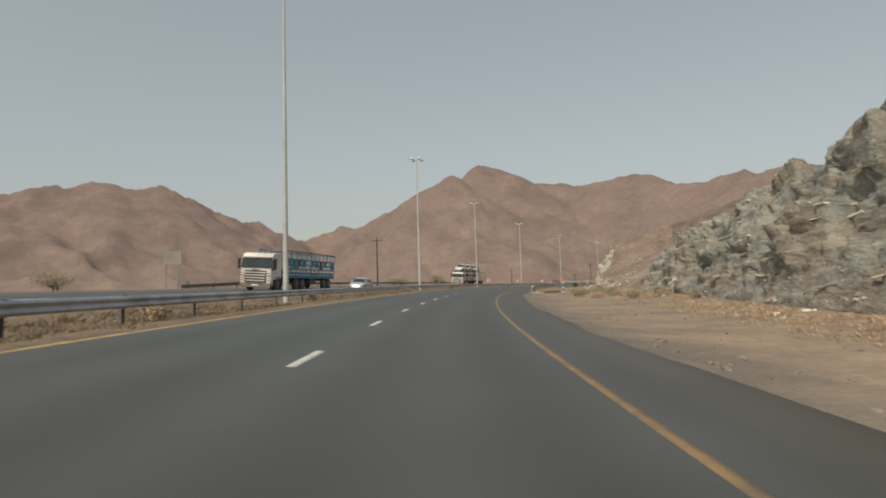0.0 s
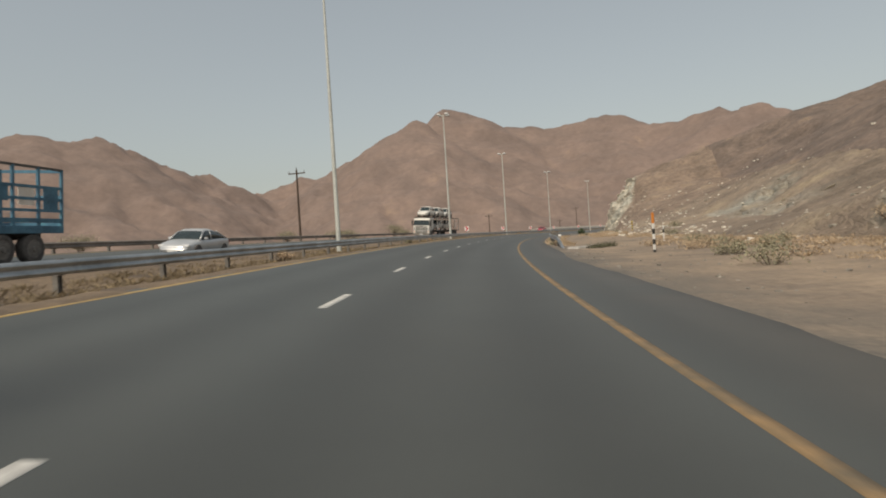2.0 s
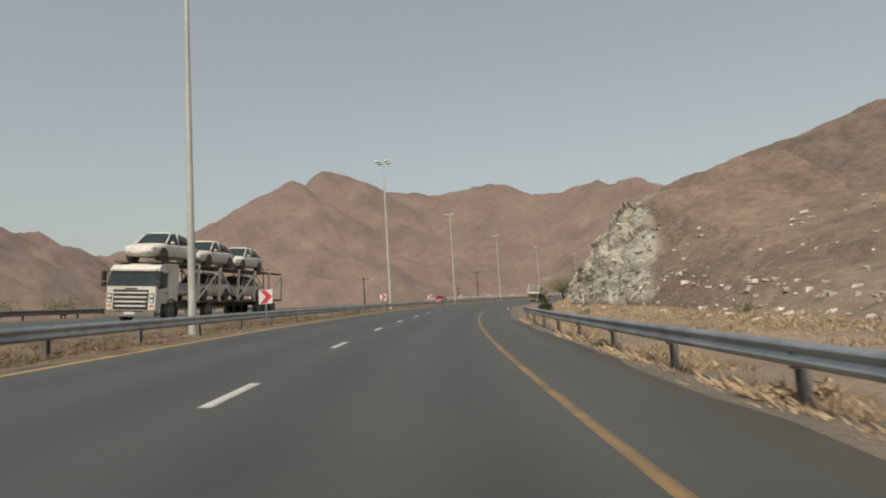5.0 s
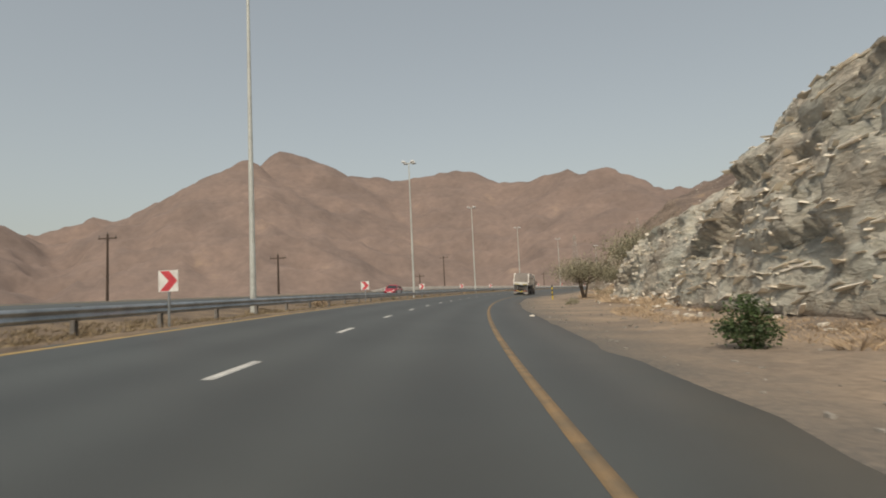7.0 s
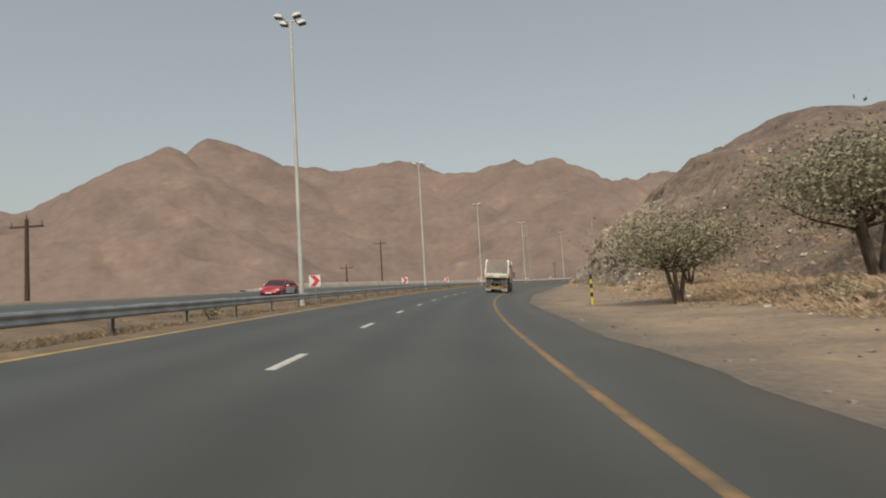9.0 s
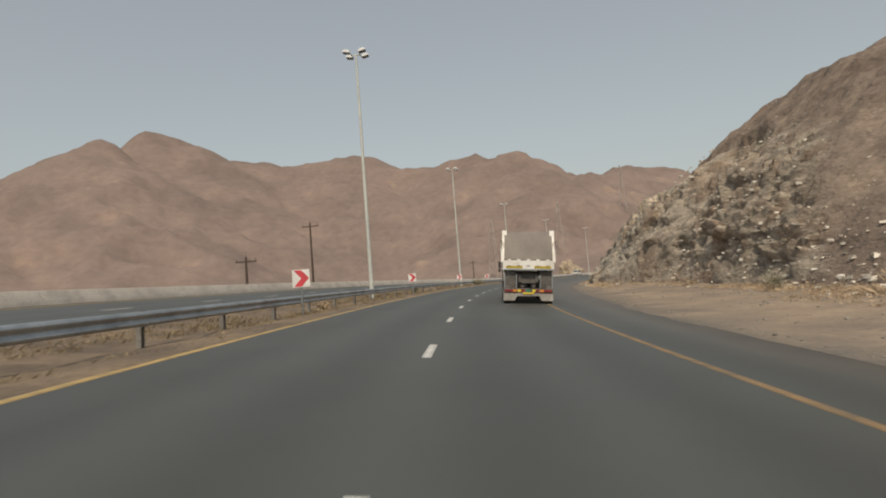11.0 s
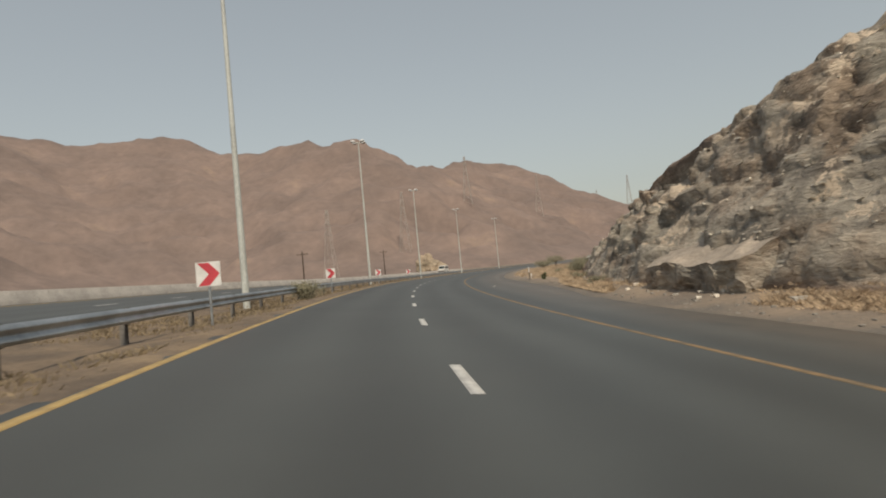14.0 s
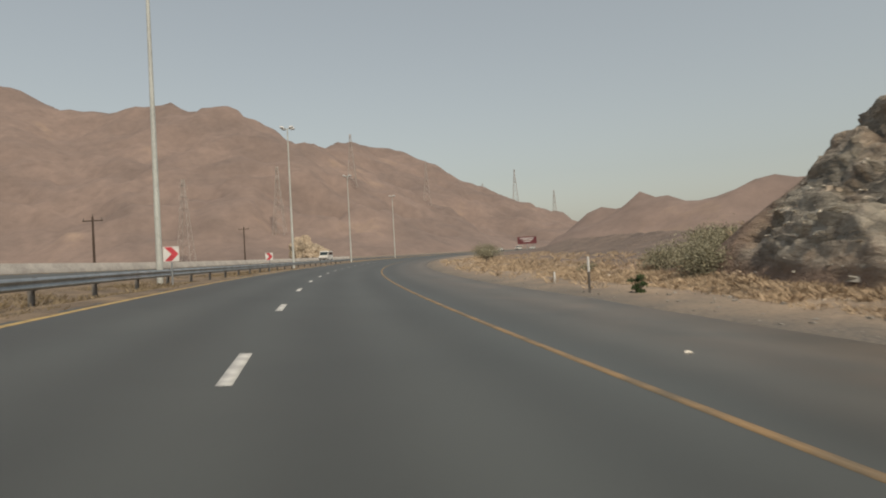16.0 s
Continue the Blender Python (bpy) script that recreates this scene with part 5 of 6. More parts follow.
    for sx in (-1, 1):
        part("fuel_tank", boxes((sx * 0.92 - 0.28, sx * 0.92 + 0.28, 9.55, 10.75, 0.5, 1.08), bevel=0.08), CHASSIS, ob, "dusty fuel tank")
        part("side_box", boxes((sx * 0.98 - 0.22, sx * 0.98 + 0.22, 4.7, 5.7, 0.72, 1.22), bevel=0.03), CHASSIS, ob)
        part("side_guard", boxes((sx * 1.18 - 0.02, sx * 1.18 + 0.02, 4.4, 6.6, 0.62, 0.72), (sx * 1.18 - 0.02, sx * 1.18 + 0.02, 4.4, 6.6, 0.92, 1.02), (sx * 1.16 - 0.03, sx * 1.16 + 0.03, 5.0, 5.08, 0.6, 1.5)), CHASSIS, ob)
        part("landing_leg", boxes((sx * 0.8 - 0.07, sx * 0.8 + 0.07, 6.35, 6.5, 0.45, 1.3)), CHASSIS, ob)
        part("reflector", boxes((sx * 1.2 - 0.01, sx * 1.2 + 0.012, 9.2, 9.38, 0.72, 0.92), (sx * 1.2 - 0.01, sx * 1.2 + 0.012, 9.44, 9.58, 0.72, 0.92)), ORANGE, ob, "orange side reflector")
        part("mud_flap", boxes((sx * 0.92 - 0.3, sx * 0.92 + 0.29, 0.28, 0.31, 0.8, 1.7)), CHASSIS, ob, "dusty rubber mud flap")
        part("flap_post", boxes((sx * 1.2 - 0.025, sx * 1.2 + 0.025, 0.1, 0.16, 0.55, 1.55), (sx * 0.6 - 0.02, sx * 0.6 + 0.02, 0.1, 0.15, 0.68, 1.5)), STEEL, ob)
        lamp_bar = part("tail_lamp", boxes((sx * 0.98 - 0.2, sx * 0.98 + 0.2, 0.02, 0.08, 0.6, 0.72), bevel=0.01), REDLENS, ob, "red tail lamp cluster")
        part("indicator", boxes((sx * 0.68 - 0.1, sx * 0.68 + 0.1, 0.015, 0.08, 0.6, 0.72), bevel=0.01), ORANGE, lamp_bar)
        part("mudguard", boxes((sx * 0.95 - 0.3, sx * 0.95 + 0.3, 6.4, 9.3, 1.08, 1.12)), CHASSIS, ob)
    part("bumper_bar", boxes((-1.25, 1.25, 0.06, 0.16, 0.54, 0.78), bevel=0.015), CHASSIS, ob, "dark bumper bar with painted squares")
    for x, m in ((-0.45, YELLOWSIGN), (-0.28, REDLENS), (0.0, GREENPAINT), (0.3, YELLOWSIGN), (0.44, REDLENS)):
        part("painted_square", boxes((x - 0.09, x + 0.09, 0.045, 0.058, 0.6, 0.73)), m, ob)
    part("number_plate", boxes((-0.28, 0.28, 0.03, 0.045, 0.5, 0.58)), YELLOWSIGN, ob, "yellow number plate with plain bars")
    part("skirt", prism(bmesh.new(), [(-1.25, 0.16), (-0.68, 0.16), (-0.56, 0.4), (0.56, 0.4), (0.68, 0.16), (1.25, 0.16), (1.25, 0.54), (-1.25, 0.54)], "y", 0.08, 0.1), DUSTYGREY, ob, "dusty grey rear skirt with a cut-out")
    part("air_tank", tube(tube(bmesh.new(), (-0.3, 0.5, 0.95), (-0.3, 1.0, 0.95), 0.14, 0.14, 12), (0.3, 0.5, 0.95), (0.3, 1.0, 0.95), 0.14, 0.14, 12), CHASSIS, ob)
    for y in (0.62, 1.9, 3.18):
        part("axle", tube(bmesh.new(), (-1.0, y, 0.52), (1.0, y, 0.52), 0.08, 0.08, 8), CHASSIS, ob)
        for sx in (-1, 1):
            wheel(ob, sx * 1.07, y, 0.53, 0.34)
    for y in (7.1, 8.5):
        for sx in (-1, 1):
            wheel(ob, sx * 1.05, y, 0.52, 0.36)
    for sx in (-1, 1):
        wheel(ob, sx * 1.08, 12.2, 0.52, 0.32)
    cab(ob, front, WHITEPAINT, 2.92, deflector=True, letters=True)
    part("rear_wall_tank", boxes((-1.0, 1.0, 11.2, 11.5, 1.3, 2.1), bevel=0.06), CHASSIS, ob)
    ob.matrix_basis = place


tipper_truck(stand(243.7, 3.14, 0.0, 0.0, True))


def sedan(name, label, paint, door_paint=None, long=4.55, wide=1.78, tall=1.46):
    """A rounded four-door car, nose to +y."""
    ob = thing(name, label, "car")
    h, w = long / 2, wide / 2
    ys = np.concatenate([np.linspace(h, h - 0.5, 7), np.linspace(h - 0.7, -h + 0.5, 12), np.linspace(-h + 0.35, -h, 5)])
    wid = np.interp(ys, [-h, -h + 0.12, -h + 0.5, -h + 1.2, h - 1.2, h - 0.45, h - 0.15, h], [0.70, 0.86, 0.96, 1.0, 1.0, 0.95, 0.82, 0.60]) * w
    deck = np.interp(ys, [-h, -h + 0.15, -h + 0.5, -h + 1.1, 0, h - 1.3, h - 0.9, h - 0.35, h - 0.1, h], [0.80, 0.97, 1.01, 1.0, 0.95, 0.93, 0.88, 0.76, 0.66, 0.54])
    sill = np.interp(ys, [-h, -h + 0.3, h - 0.3, h], [0.42, 0.25, 0.22, 0.34])
    rings = []
    for y, x, top, low in zip(ys, wid, deck, sill):
        half = [(0.86, low), (0.97, low + 0.1), (1.0, low + 0.5 * (top - low)), (0.985, top - 0.14), (0.93, top - 0.04), (0.74, top + 0.01), (0.35, top + 0.03)]
        rings.append([(-u * x, y, z) for u, z in half] + [(u * x, y, z) for u, z in half[::-1]])
    loft("body", rings, paint, ob)
    # glasshouse, and the roof skin above it
    gy = np.linspace(h - 1.18, -h + 0.5, 15)
    roof = np.interp(gy, [-h + 0.5, -h + 0.95, -h + 1.45, -0.35, 0.25, h - 1.75, h - 1.45, h - 1.18], [1.0, 1.20, tall - 0.09, tall, tall - 0.01, tall - 0.14, 1.14, 0.92])
    belt = np.interp(gy, [-h + 0.5, 0, h - 1.18], [0.98, 0.93, 0.90])
    rings, skin = [], []
    for y, top, low in zip(gy, roof, belt):
        rise = max(top - low, 0.01) / (tall - 0.92)
        a, b = 0.91 * w, (0.91 - 0.2 * rise) * w
        half = [(a, low - 0.02), (0.5 * (a + b) + 0.02, 0.5 * (low + top)), (b, top - 0.07 * rise), (0.8 * b, top - 0.015), (0.4 * b, top)]
        rings.append([(-u, y, z) for u, z in half] + [(u, y, z) for u, z in half[::-1]])
        if top > tall - 0.16:
            edge = [(b + 0.012, top - 0.10), (b + 0.01, top - 0.055), (0.8 * b, top), (0.4 * b, top + 0.014)]
            skin.append([(-u, y, z) for u, z in edge] + [(u, y, z) for u, z in edge[::-1]])
    loft("glasshouse", rings, DARKGLASS, ob, "dark tinted windows")
    loft("roof", skin, paint, ob, close=False)
    for sx in (-1, 1):
        for y0, y1, z0, z1 in ((h - 1.16, h - 1.78, 0.92, tall - 0.13), (-0.05, -0.12, 0.94, tall - 0.06), (-h + 0.66, -h + 1.42, 1.0, tall - 0.11)):
            part("pillar", tube(bmesh.new(), (sx * 0.905 * w, y0, z0), (sx * 0.735 * w, y1, z1), 0.045, 0.035, 8), paint, ob, smooth=True)
        part("mirror", boxes((sx * (w + 0.07) - 0.09, sx * (w + 0.07) + 0.09, h - 1.58, h - 1.44, 0.92, 1.05), bevel=0.045), SIGNWHITE if door_paint else paint, ob)
        for y in (h - 0.87, -h + 0.9):
            arch = part("wheel_arch", tube(bmesh.new(), (sx * (w - 0.3), y, 0.33), (sx * (w + 0.003), y, 0.33), 0.375, 0.37, 20), CHASSIS, ob)
            wheel(ob, sx * (w - 0.085), y, 0.32, 0.2)
        part("headlight", boxes((sx * (w - 0.30) - 0.2, sx * (w - 0.30) + 0.2, h - 0.42, h - 0.12, 0.58, 0.70), bevel=0.05), LAMPGLASS, ob, "clear headlight")
        part("tail_lamp", boxes((sx * (w - 0.3) - 0.18, sx * (w - 0.3) + 0.18, -h + 0.0, -h + 0.2, 0.72, 0.88), bevel=0.04), REDLENS, ob, "red tail lamp")
        if door_paint:
            part("door", boxes((sx * w - 0.012, sx * w + 0.012, -0.95, 0.9, 0.36, 0.80), bevel=0.01), door_paint, ob, "white front and rear doors")
    part("grille", boxes((-0.42, 0.42, h - 0.14, h - 0.005, 0.46, 0.57), bevel=0.03), BLACK, ob)
    part("number_plate", boxes((-0.26, 0.26, h - 0.02, h + 0.015, 0.34, 0.44)), SIGNWHITE, ob, "blank pale number plate")
    return ob


OPP = -13.8  # wheel line of the traffic on the opposite carriageway
sedan("car", "silver-white sedan car on the opposite carriageway", SILVER).matrix_basis = stand(67.2, OPP + 1.2, -0.34, 180, True)
sedan("car", "red sedan car with white doors on the opposite carriageway", REDPAINT, SIGNWHITE).matrix_basis = stand(221.2, OPP + 0.6, -0.3, 180, True)


def stake_truck(place):
    """Lorry and drawbar body with open blue-painted stake sides."""
    ob = thing("stake_truck", "white-cabbed lorry with open blue painted stake sides", "truck")
    cab(ob, 15.6, WHITEPAINT, 2.95)
    part("frame", boxes((-0.5, -0.36, 0.2, 15.0, 0.8, 1.05), (0.36, 0.5, 0.2, 15.0, 0.8, 1.05)), CHASSIS, ob)
    part("bed", boxes((-1.24, 1.24, 0.0, 12.6, 1.05, 1.32), bevel=0.02), BLUEPAINT, ob, "blue load bed")
    for sx in (-1, 1):
        for k in range(12):
            y = 0.06 + 1.135 * k
            part("stake", boxes((sx * 1.2 - 0.04, sx * 1.2 + 0.04, y - 0.05, y + 0.05, 1.3, 3.35)), BLUEPAINT, ob)
        for z, t in ((1.42, 0.16), (1.8, 0.1), (2.2, 0.1), (2.62, 0.1), (3.3, 0.09)):
            part("side_rail", boxes((sx * 1.2 - 0.025, sx * 1.2 + 0.025, 0.0, 12.55, z, z + t)), BLUEPAINT if z < 3 else CHASSIS, ob)
        for k in range(11):
            m = (BLUEPAINT, DUSTYWHITE, BLUEPAINT, MAROON, GREENPAINT)[k % 5]
            part("painted_panel", boxes((sx * 1.2 - 0.012, sx * 1.2 + 0.012, 0.25 + 1.135 * k, 0.95 + 1.135 * k, 1.9 + 0.12 * (k % 3), 2.65)), m, ob, "painted side panel")
        for y in (1.4, 2.75, 8.6, 10.0):
            wheel(ob, sx * 1.05, y, 0.52, 0.34)
        wheel(ob, sx * 1.07, 14.15, 0.52, 0.32)
        part("side_box", boxes((sx * 0.95 - 0.22, sx * 0.95 + 0.22, 5.2, 6.8, 0.55, 1.02), bevel=0.03), CHASSIS, ob)
    part("end_frame", boxes((-1.2, 1.2, 0.0, 0.06, 1.3, 1.42), (-1.2, 1.2, 0.0, 0.06, 2.3, 2.42), (-1.2, 1.2, 0.0, 0.06, 3.25, 3.36)), BLUEPAINT, ob)
    part("head_frame", boxes((-1.2, 1.2, 12.5, 12.56, 1.3, 1.75), (-1.2, 1.2, 12.5, 12.56, 2.3, 2.4), (-1.2, 1.2, 12.5, 12.56, 3.22, 3.3), (-0.05, 0.05, 12.5, 12.55, 1.75, 3.22)), BLUEPAINT, ob)
    ob.matrix_basis = place


stake_truck(stand(58.4, OPP - 0.4, -0.12, 180, True))


def car_transporter(place):
    ob = thing("car_transporter", "white-cabbed car transporter with a two-deck steel frame", "truck")
    long = 17.6
    cab(ob, long, WHITEPAINT, 2.85)
    part("frame", boxes((-0.5, -0.36, 0.4, long - 0.6, 0.7, 0.95), (0.36, 0.5, 0.4, long - 0.6, 0.7, 0.95)), CHASSIS, ob)
    part("lower_deck", boxes((-1.22, 1.22, 0.2, 13.4, 0.95, 1.08), bevel=0.01), CHASSIS, ob)
    part("upper_deck", boxes((-1.22, -0.5, 0.2, 17.2, 2.92, 3.02), (0.5, 1.22, 0.2, 17.2, 2.92, 3.02), bevel=0.01), CHASSIS, ob, "dark upper deck runways")
    for sx in (-1, 1):
        for k in range(6):
            y = 0.4 + 2.6 * k
            part("upright", boxes((sx * 1.2 - 0.06, sx * 1.2 + 0.06, y - 0.06, y + 0.06, 1.0, 3.0)), DUSTYWHITE, ob)
            if k < 5:
                part("brace", tube(bmesh.new(), (sx * 1.2, y, 1.1 if k % 2 else 2.9), (sx * 1.2, y + 2.6, 2.9 if k % 2 else 1.1), 0.05, 0.05, 6), DUSTYWHITE, ob)
        for y in (2.0, 3.3, 4.6, 12.0):
            wheel(ob, sx * 1.03, y, 0.48, 0.34)
        wheel(ob, sx * 1.07, long - 1.45, 0.52, 0.32)
    ob.matrix_basis = place
    for y, z in ((15.0, 3.03), (10.2, 3.03), (5.4, 3.03), (10.6, 1.09), (5.6, 1.09)):
        load = sedan("car", "white car carried on a transporter deck", WHITEPAINT, tall=1.6)
        load.matrix_basis = place @ Matrix.Translation((0, y, z))


car_transporter(stand(141.0, OPP + 1.6, -0.1, 180, True))


def van(place, label):
    ob = thing("van", label, "van")
    bm = bmesh.new()
    prism(bm, [(-2.4, 0.35), (2.3, 0.32), (2.4, 0.6), (2.3, 1.0), (1.75, 1.15), (1.25, 1.95), (1.0, 2.05), (-2.35, 2.08)], "x", -0.88, 0.88)
    bmesh.ops.bevel(bm, geom=bm.edges[:], offset=0.07, segments=2, affect="EDGES")
    part("body", bm, WHITEPAINT, ob)
    bm = bmesh.new()
    prism(bm, [(1.72, 1.2), (1.3, 1.85), (1.35, 1.88), (1.79, 1.2)], "x", -0.78, 0.78)
    part("windscreen", bm, DARKGLASS, ob, "dark windscreen")
    for sx in (-1, 1):
        part("side_window", boxes((sx * 0.88 - 0.01, sx * 0.88 + 0.012, -2.1, 1.2, 1.25, 1.8)), DARKGLASS, ob, "dark side windows")
        for y in (-1.5, 1.55):
            wheel(ob, sx * 0.8, y, 0.34, 0.2)
        part("headlight", boxes((sx * 0.68 - 0.14, sx * 0.68 + 0.14, 2.3, 2.42, 0.7, 0.88), bevel=0.02), LAMPGLASS, ob)
    part("bumper", boxes((-0.85, 0.85, 2.3, 2.45, 0.38, 0.6), bevel=0.03), CHASSIS, ob)
    ob.matrix_basis = place


van(stand(438, OPP, -0.12, 180), "white minibus on the opposite carriageway")


# maroon hoarding and parked vehicles at the far turn
hoarding = thing("billboard", "large maroon hoarding with unreadable white lines on steel legs", "billboard")
part("panel", boxes((-5.6, 5.6, 0, 0.25, 3.4, 7.6), bevel=0.03), MAROON, hoarding, "dark maroon panel")
for k, (x0, x1, z) in enumerate(((-4.2, 4.0, 6.5), (-3.0, 3.4, 5.6), (-2.0, 2.2, 4.6))):
    part("lettering_bar", boxes((x0, x1, -0.03, 0.0, z, z + 0.4)), SIGNWHITE, hoarding, "white bar of unreadable lettering")
for x in (-4.6, 0, 4.6):
    part("leg", tube(bmesh.new(), (x, 0.3, -2.0), (x, 0.3, 7.4), 0.16, 0.16, 8), STEEL, hoarding)


# ---- stones, grass, bushes and trees ----
def stone_field(name, label, places, mat, seed):
    """Many small broken stones in one mesh; places: (x, y, z, size)."""
    rng = np.random.RandomState(seed)
    base = np.array([(x, y, z) for z in (-1, 1) for x, y in ((-1, -1), (1, -1), (1, 1), (-1, 1))], float) * 0.8
    quads = np.array([(3, 2, 1, 0), (4, 5, 6, 7), (0, 1, 5, 4), (1, 2, 6, 5), (2, 3, 7, 6), (3, 0, 4, 7)])
    verts, faces = [], []
    for k, (x, y, z, size) in enumerate(places):
        v = base * (0.4 + 0.8 * rng.rand(len(base), 3)) * np.array([1.1, 0.55 + 0.6 * rng.rand(), 0.35 + 0.45 * rng.rand()]) * size
        a = rng.rand() * 6.28
        r = np.array([[math.cos(a), -math.sin(a), 0], [math.sin(a), math.cos(a), 0], [0, 0, 1]])
        verts.append(v @ r.T + np.array([x, y, z + 0.15 * size]))
        faces.append(quads + k * len(base))
    return tagged(raw_mesh(name, np.concatenate(verts), np.concatenate(faces).tolist(), mat), label, "stones", kind="stuff")


def slope_point(s, share):
    """A place on the right-hand slope, from the smooth section."""
    d, z = hill_section(np.array([float(s)]))
    k = int(share)
    f = share - k
    dd, zz = d[0, k] * (1 - f) + d[0, k + 1] * f, z[0, k] * (1 - f) + z[0, k + 1] * f
    p = at(s, dd, 0.0)
    return float(p[0]), float(p[1]), float(p[2] + zz), float(dd)


rng = np.random.RandomState(7)
spots = []
for a, b, count, lo, hi in ((55, 140, 520, 2.3, 6.6), (86, 126, 260, 2.7, 4.2), (104, 140, 200, 3.6, 6.0), (160, 245, 420, 2.0, 6.2), (0, 60, 160, 2.0, 3.4), (240, 345, 130, 2.1, 3.4), (130, 175, 150, 2.2, 3.3), (225, 285, 420, 5.0, 7.2), (230, 270, 800, 3.0, 6.4)):
    for _ in range(count):
        s, h = a + (b - a) * rng.rand(), lo + (hi - lo) * rng.rand() ** 1.3
        x, y, z, _d = slope_point(s, h)
        spots.append((x, y, z, 0.04 + 0.19 * rng.rand() ** 2.4))
for _ in range(520):
    x, y, z, _d = slope_point(163 + 24 * rng.rand(), 2.85 + 2.2 * rng.rand())
    spots.append((x, y, z, 0.05 + 0.2 * rng.rand() ** 3))
stone_field("scattered_stones", "pale broken stones scattered over the dry slopes", spots, STONE, 3)
spots = []
for _ in range(4200):
    s = -10 + 360 * rng.rand()
    x, y, z, _d = slope_point(s, 0.8 + 2.3 * rng.rand())
    spots.append((x, y, z, 0.025 + 0.06 * rng.rand() ** 2))
stone_field("verge_gravel", "small grey stones on the gravel verge", spots, CONCRETE, 5)
# single pale boulders at the foot of the second cutting
for q, share, size in ((163.9, 0.25, 0.16), (320.2, -1, 0.07), (176.5, 2.9, 0.5), (178.2, 2.8, 0.38), (171.5, 3.1, 0.35), (181.0, 2.95, 0.35)):
    x, y, z = slope_point(q, share)[:3] if share > 0 else at(q, 6.1, 0.0)
    bm = bmesh.new()
    bmesh.ops.create_icosphere(bm, subdivisions=2, radius=1.0)
    for v in bm.verts:
        v.co *= 0.75 + 0.5 * noise.noise(v.co * 1.3 + Vector((q, 0, 0)))
        v.co.z *= 0.6
    ob = part("boulder", bm, STONE)
    tagged(ob, "pale angular boulder fallen onto the gravel verge" if share > 0 else "small white stone lying on the asphalt shoulder", "boulder", "fallen boulders")
    ob.matrix_basis = Matrix.Translation((x, y, z + 0.12 * size)) @ Matrix.Rotation(q, 4, "Z") @ Matrix.Scale(size, 4)


def grass_strip(name, label, clumps, mat, seed):
    """Blades of dry grass in tufts; clumps: (x, y, z, height)."""
    rng = np.random.RandomState(seed)
    verts, faces, n = [], [], 0
    for x, y, z, tall in clumps:
        for _ in range(14):
            a, r = rng.rand() * 6.28, 0.3 * rng.rand()
            bx, by = x + r * math.cos(a), y + r * math.sin(a)
            lean, w, t = 1.1 * rng.rand() * tall, 0.005 + 0.008 * rng.rand(), tall * (0.25 + 0.65 * rng.rand())
            c, s_ = math.cos(a + rng.rand()), math.sin(a + rng.rand())
            verts += [(bx - w * s_, by + w * c, z - 0.03), (bx + w * s_, by - w * c, z - 0.03), (bx + lean * 0.4 * c + w * 0.7 * s_, by + lean * 0.4 * s_ - w * 0.7 * c, z + t * 0.6), (bx + lean * c, by + lean * s_, z + t)]
            faces += [(n, n + 1, n + 2), (n, n + 2, n + 3)]
            n += 4
    return tagged(raw_mesh(name, verts, faces, mat), label, "grass", kind="stuff")


clumps = []
for _ in range(9500):
    s = -25 + 405 * rng.rand()
    d = -4.4 - 4.1 * rng.rand()
    thick = value_noise(np.array([[s / 5.0, d / 1.5, 0.0]]), 13)[0]
    if thick < 0.33:
        continue
    x, y, z = at(s, d, np.interp(d, [-6.3, -4.6], [-0.22, -0.06]))
    clumps.append((float(x), float(y), float(z), 0.06 + 0.2 * rng.rand() * thick))
grass_strip("median_grass", "dry golden grass along the median", clumps, MEDIANGRASS, 2)
clumps = []
for _ in range(17000):
    s = -20 + 410 * rng.rand()
    share = 1.7 + 1.35 * rng.rand()
    if value_noise(np.array([[s / 7.0, share * 1.6, 3.0]]), 17)[0] < 0.44:
        continue
    x, y, z, _d = slope_point(s, share)
    if 73 < s < 85 and _d < 11.5:
        continue
    clumps.append((x, y, z, 0.05 + 0.17 * rng.rand()))
for _ in range(3500):
    s, share = 168 + 72 * rng.rand(), 2.4 + 4.4 * rng.rand()
    if s < 193 and share > 3.1:
        continue
    x, y, z, _d = slope_point(s, share)
    clumps.append((x, y, z, 0.15 + 0.4 * rng.rand()))
for _ in range(1700):
    s, off = 74 + 62 * rng.rand(), 6.75 + 1.5 * rng.rand() ** 1.5
    if value_noise(np.array([[s / 2.2, off, 1.0]]), 19)[0] < 0.34 or s < 84:
        continue
    p = at(s, off, -0.06)
    clumps.append((float(p[0]), float(p[1]), float(p[2]), 0.12 + 0.3 * rng.rand()))
for _ in range(1300):
    s, share = 335 + 90 * rng.rand(), 1.2 + 4.5 * rng.rand()
    x, y, z, _d = slope_point(s, share)
    clumps.append((x, y, z, 0.15 + 0.35 * rng.rand()))
for _ in range(5200):
    s, share = 283 + 66 * rng.rand(), 1.75 + 1.15 * rng.rand()
    if value_noise(np.array([[s / 4.0, share * 2.0, 5.0]]), 23)[0] < 0.45:
        continue
    x, y, z, _d = slope_point(s, share)
    clumps.append((x, y, z, 0.07 + 0.24 * rng.rand() ** 2))
for _ in range(110):
    p = at(139.0 + 3.2 * rng.normal(), 11.2 + 0.8 * rng.normal(), 0.02)
    clumps.append((float(p[0]), float(p[1]), float(p[2]), 0.2 + 0.3 * rng.rand()))
grass_strip("verge_grass", "dry golden grass along the outer verge and slope", clumps, GRASS, 4)


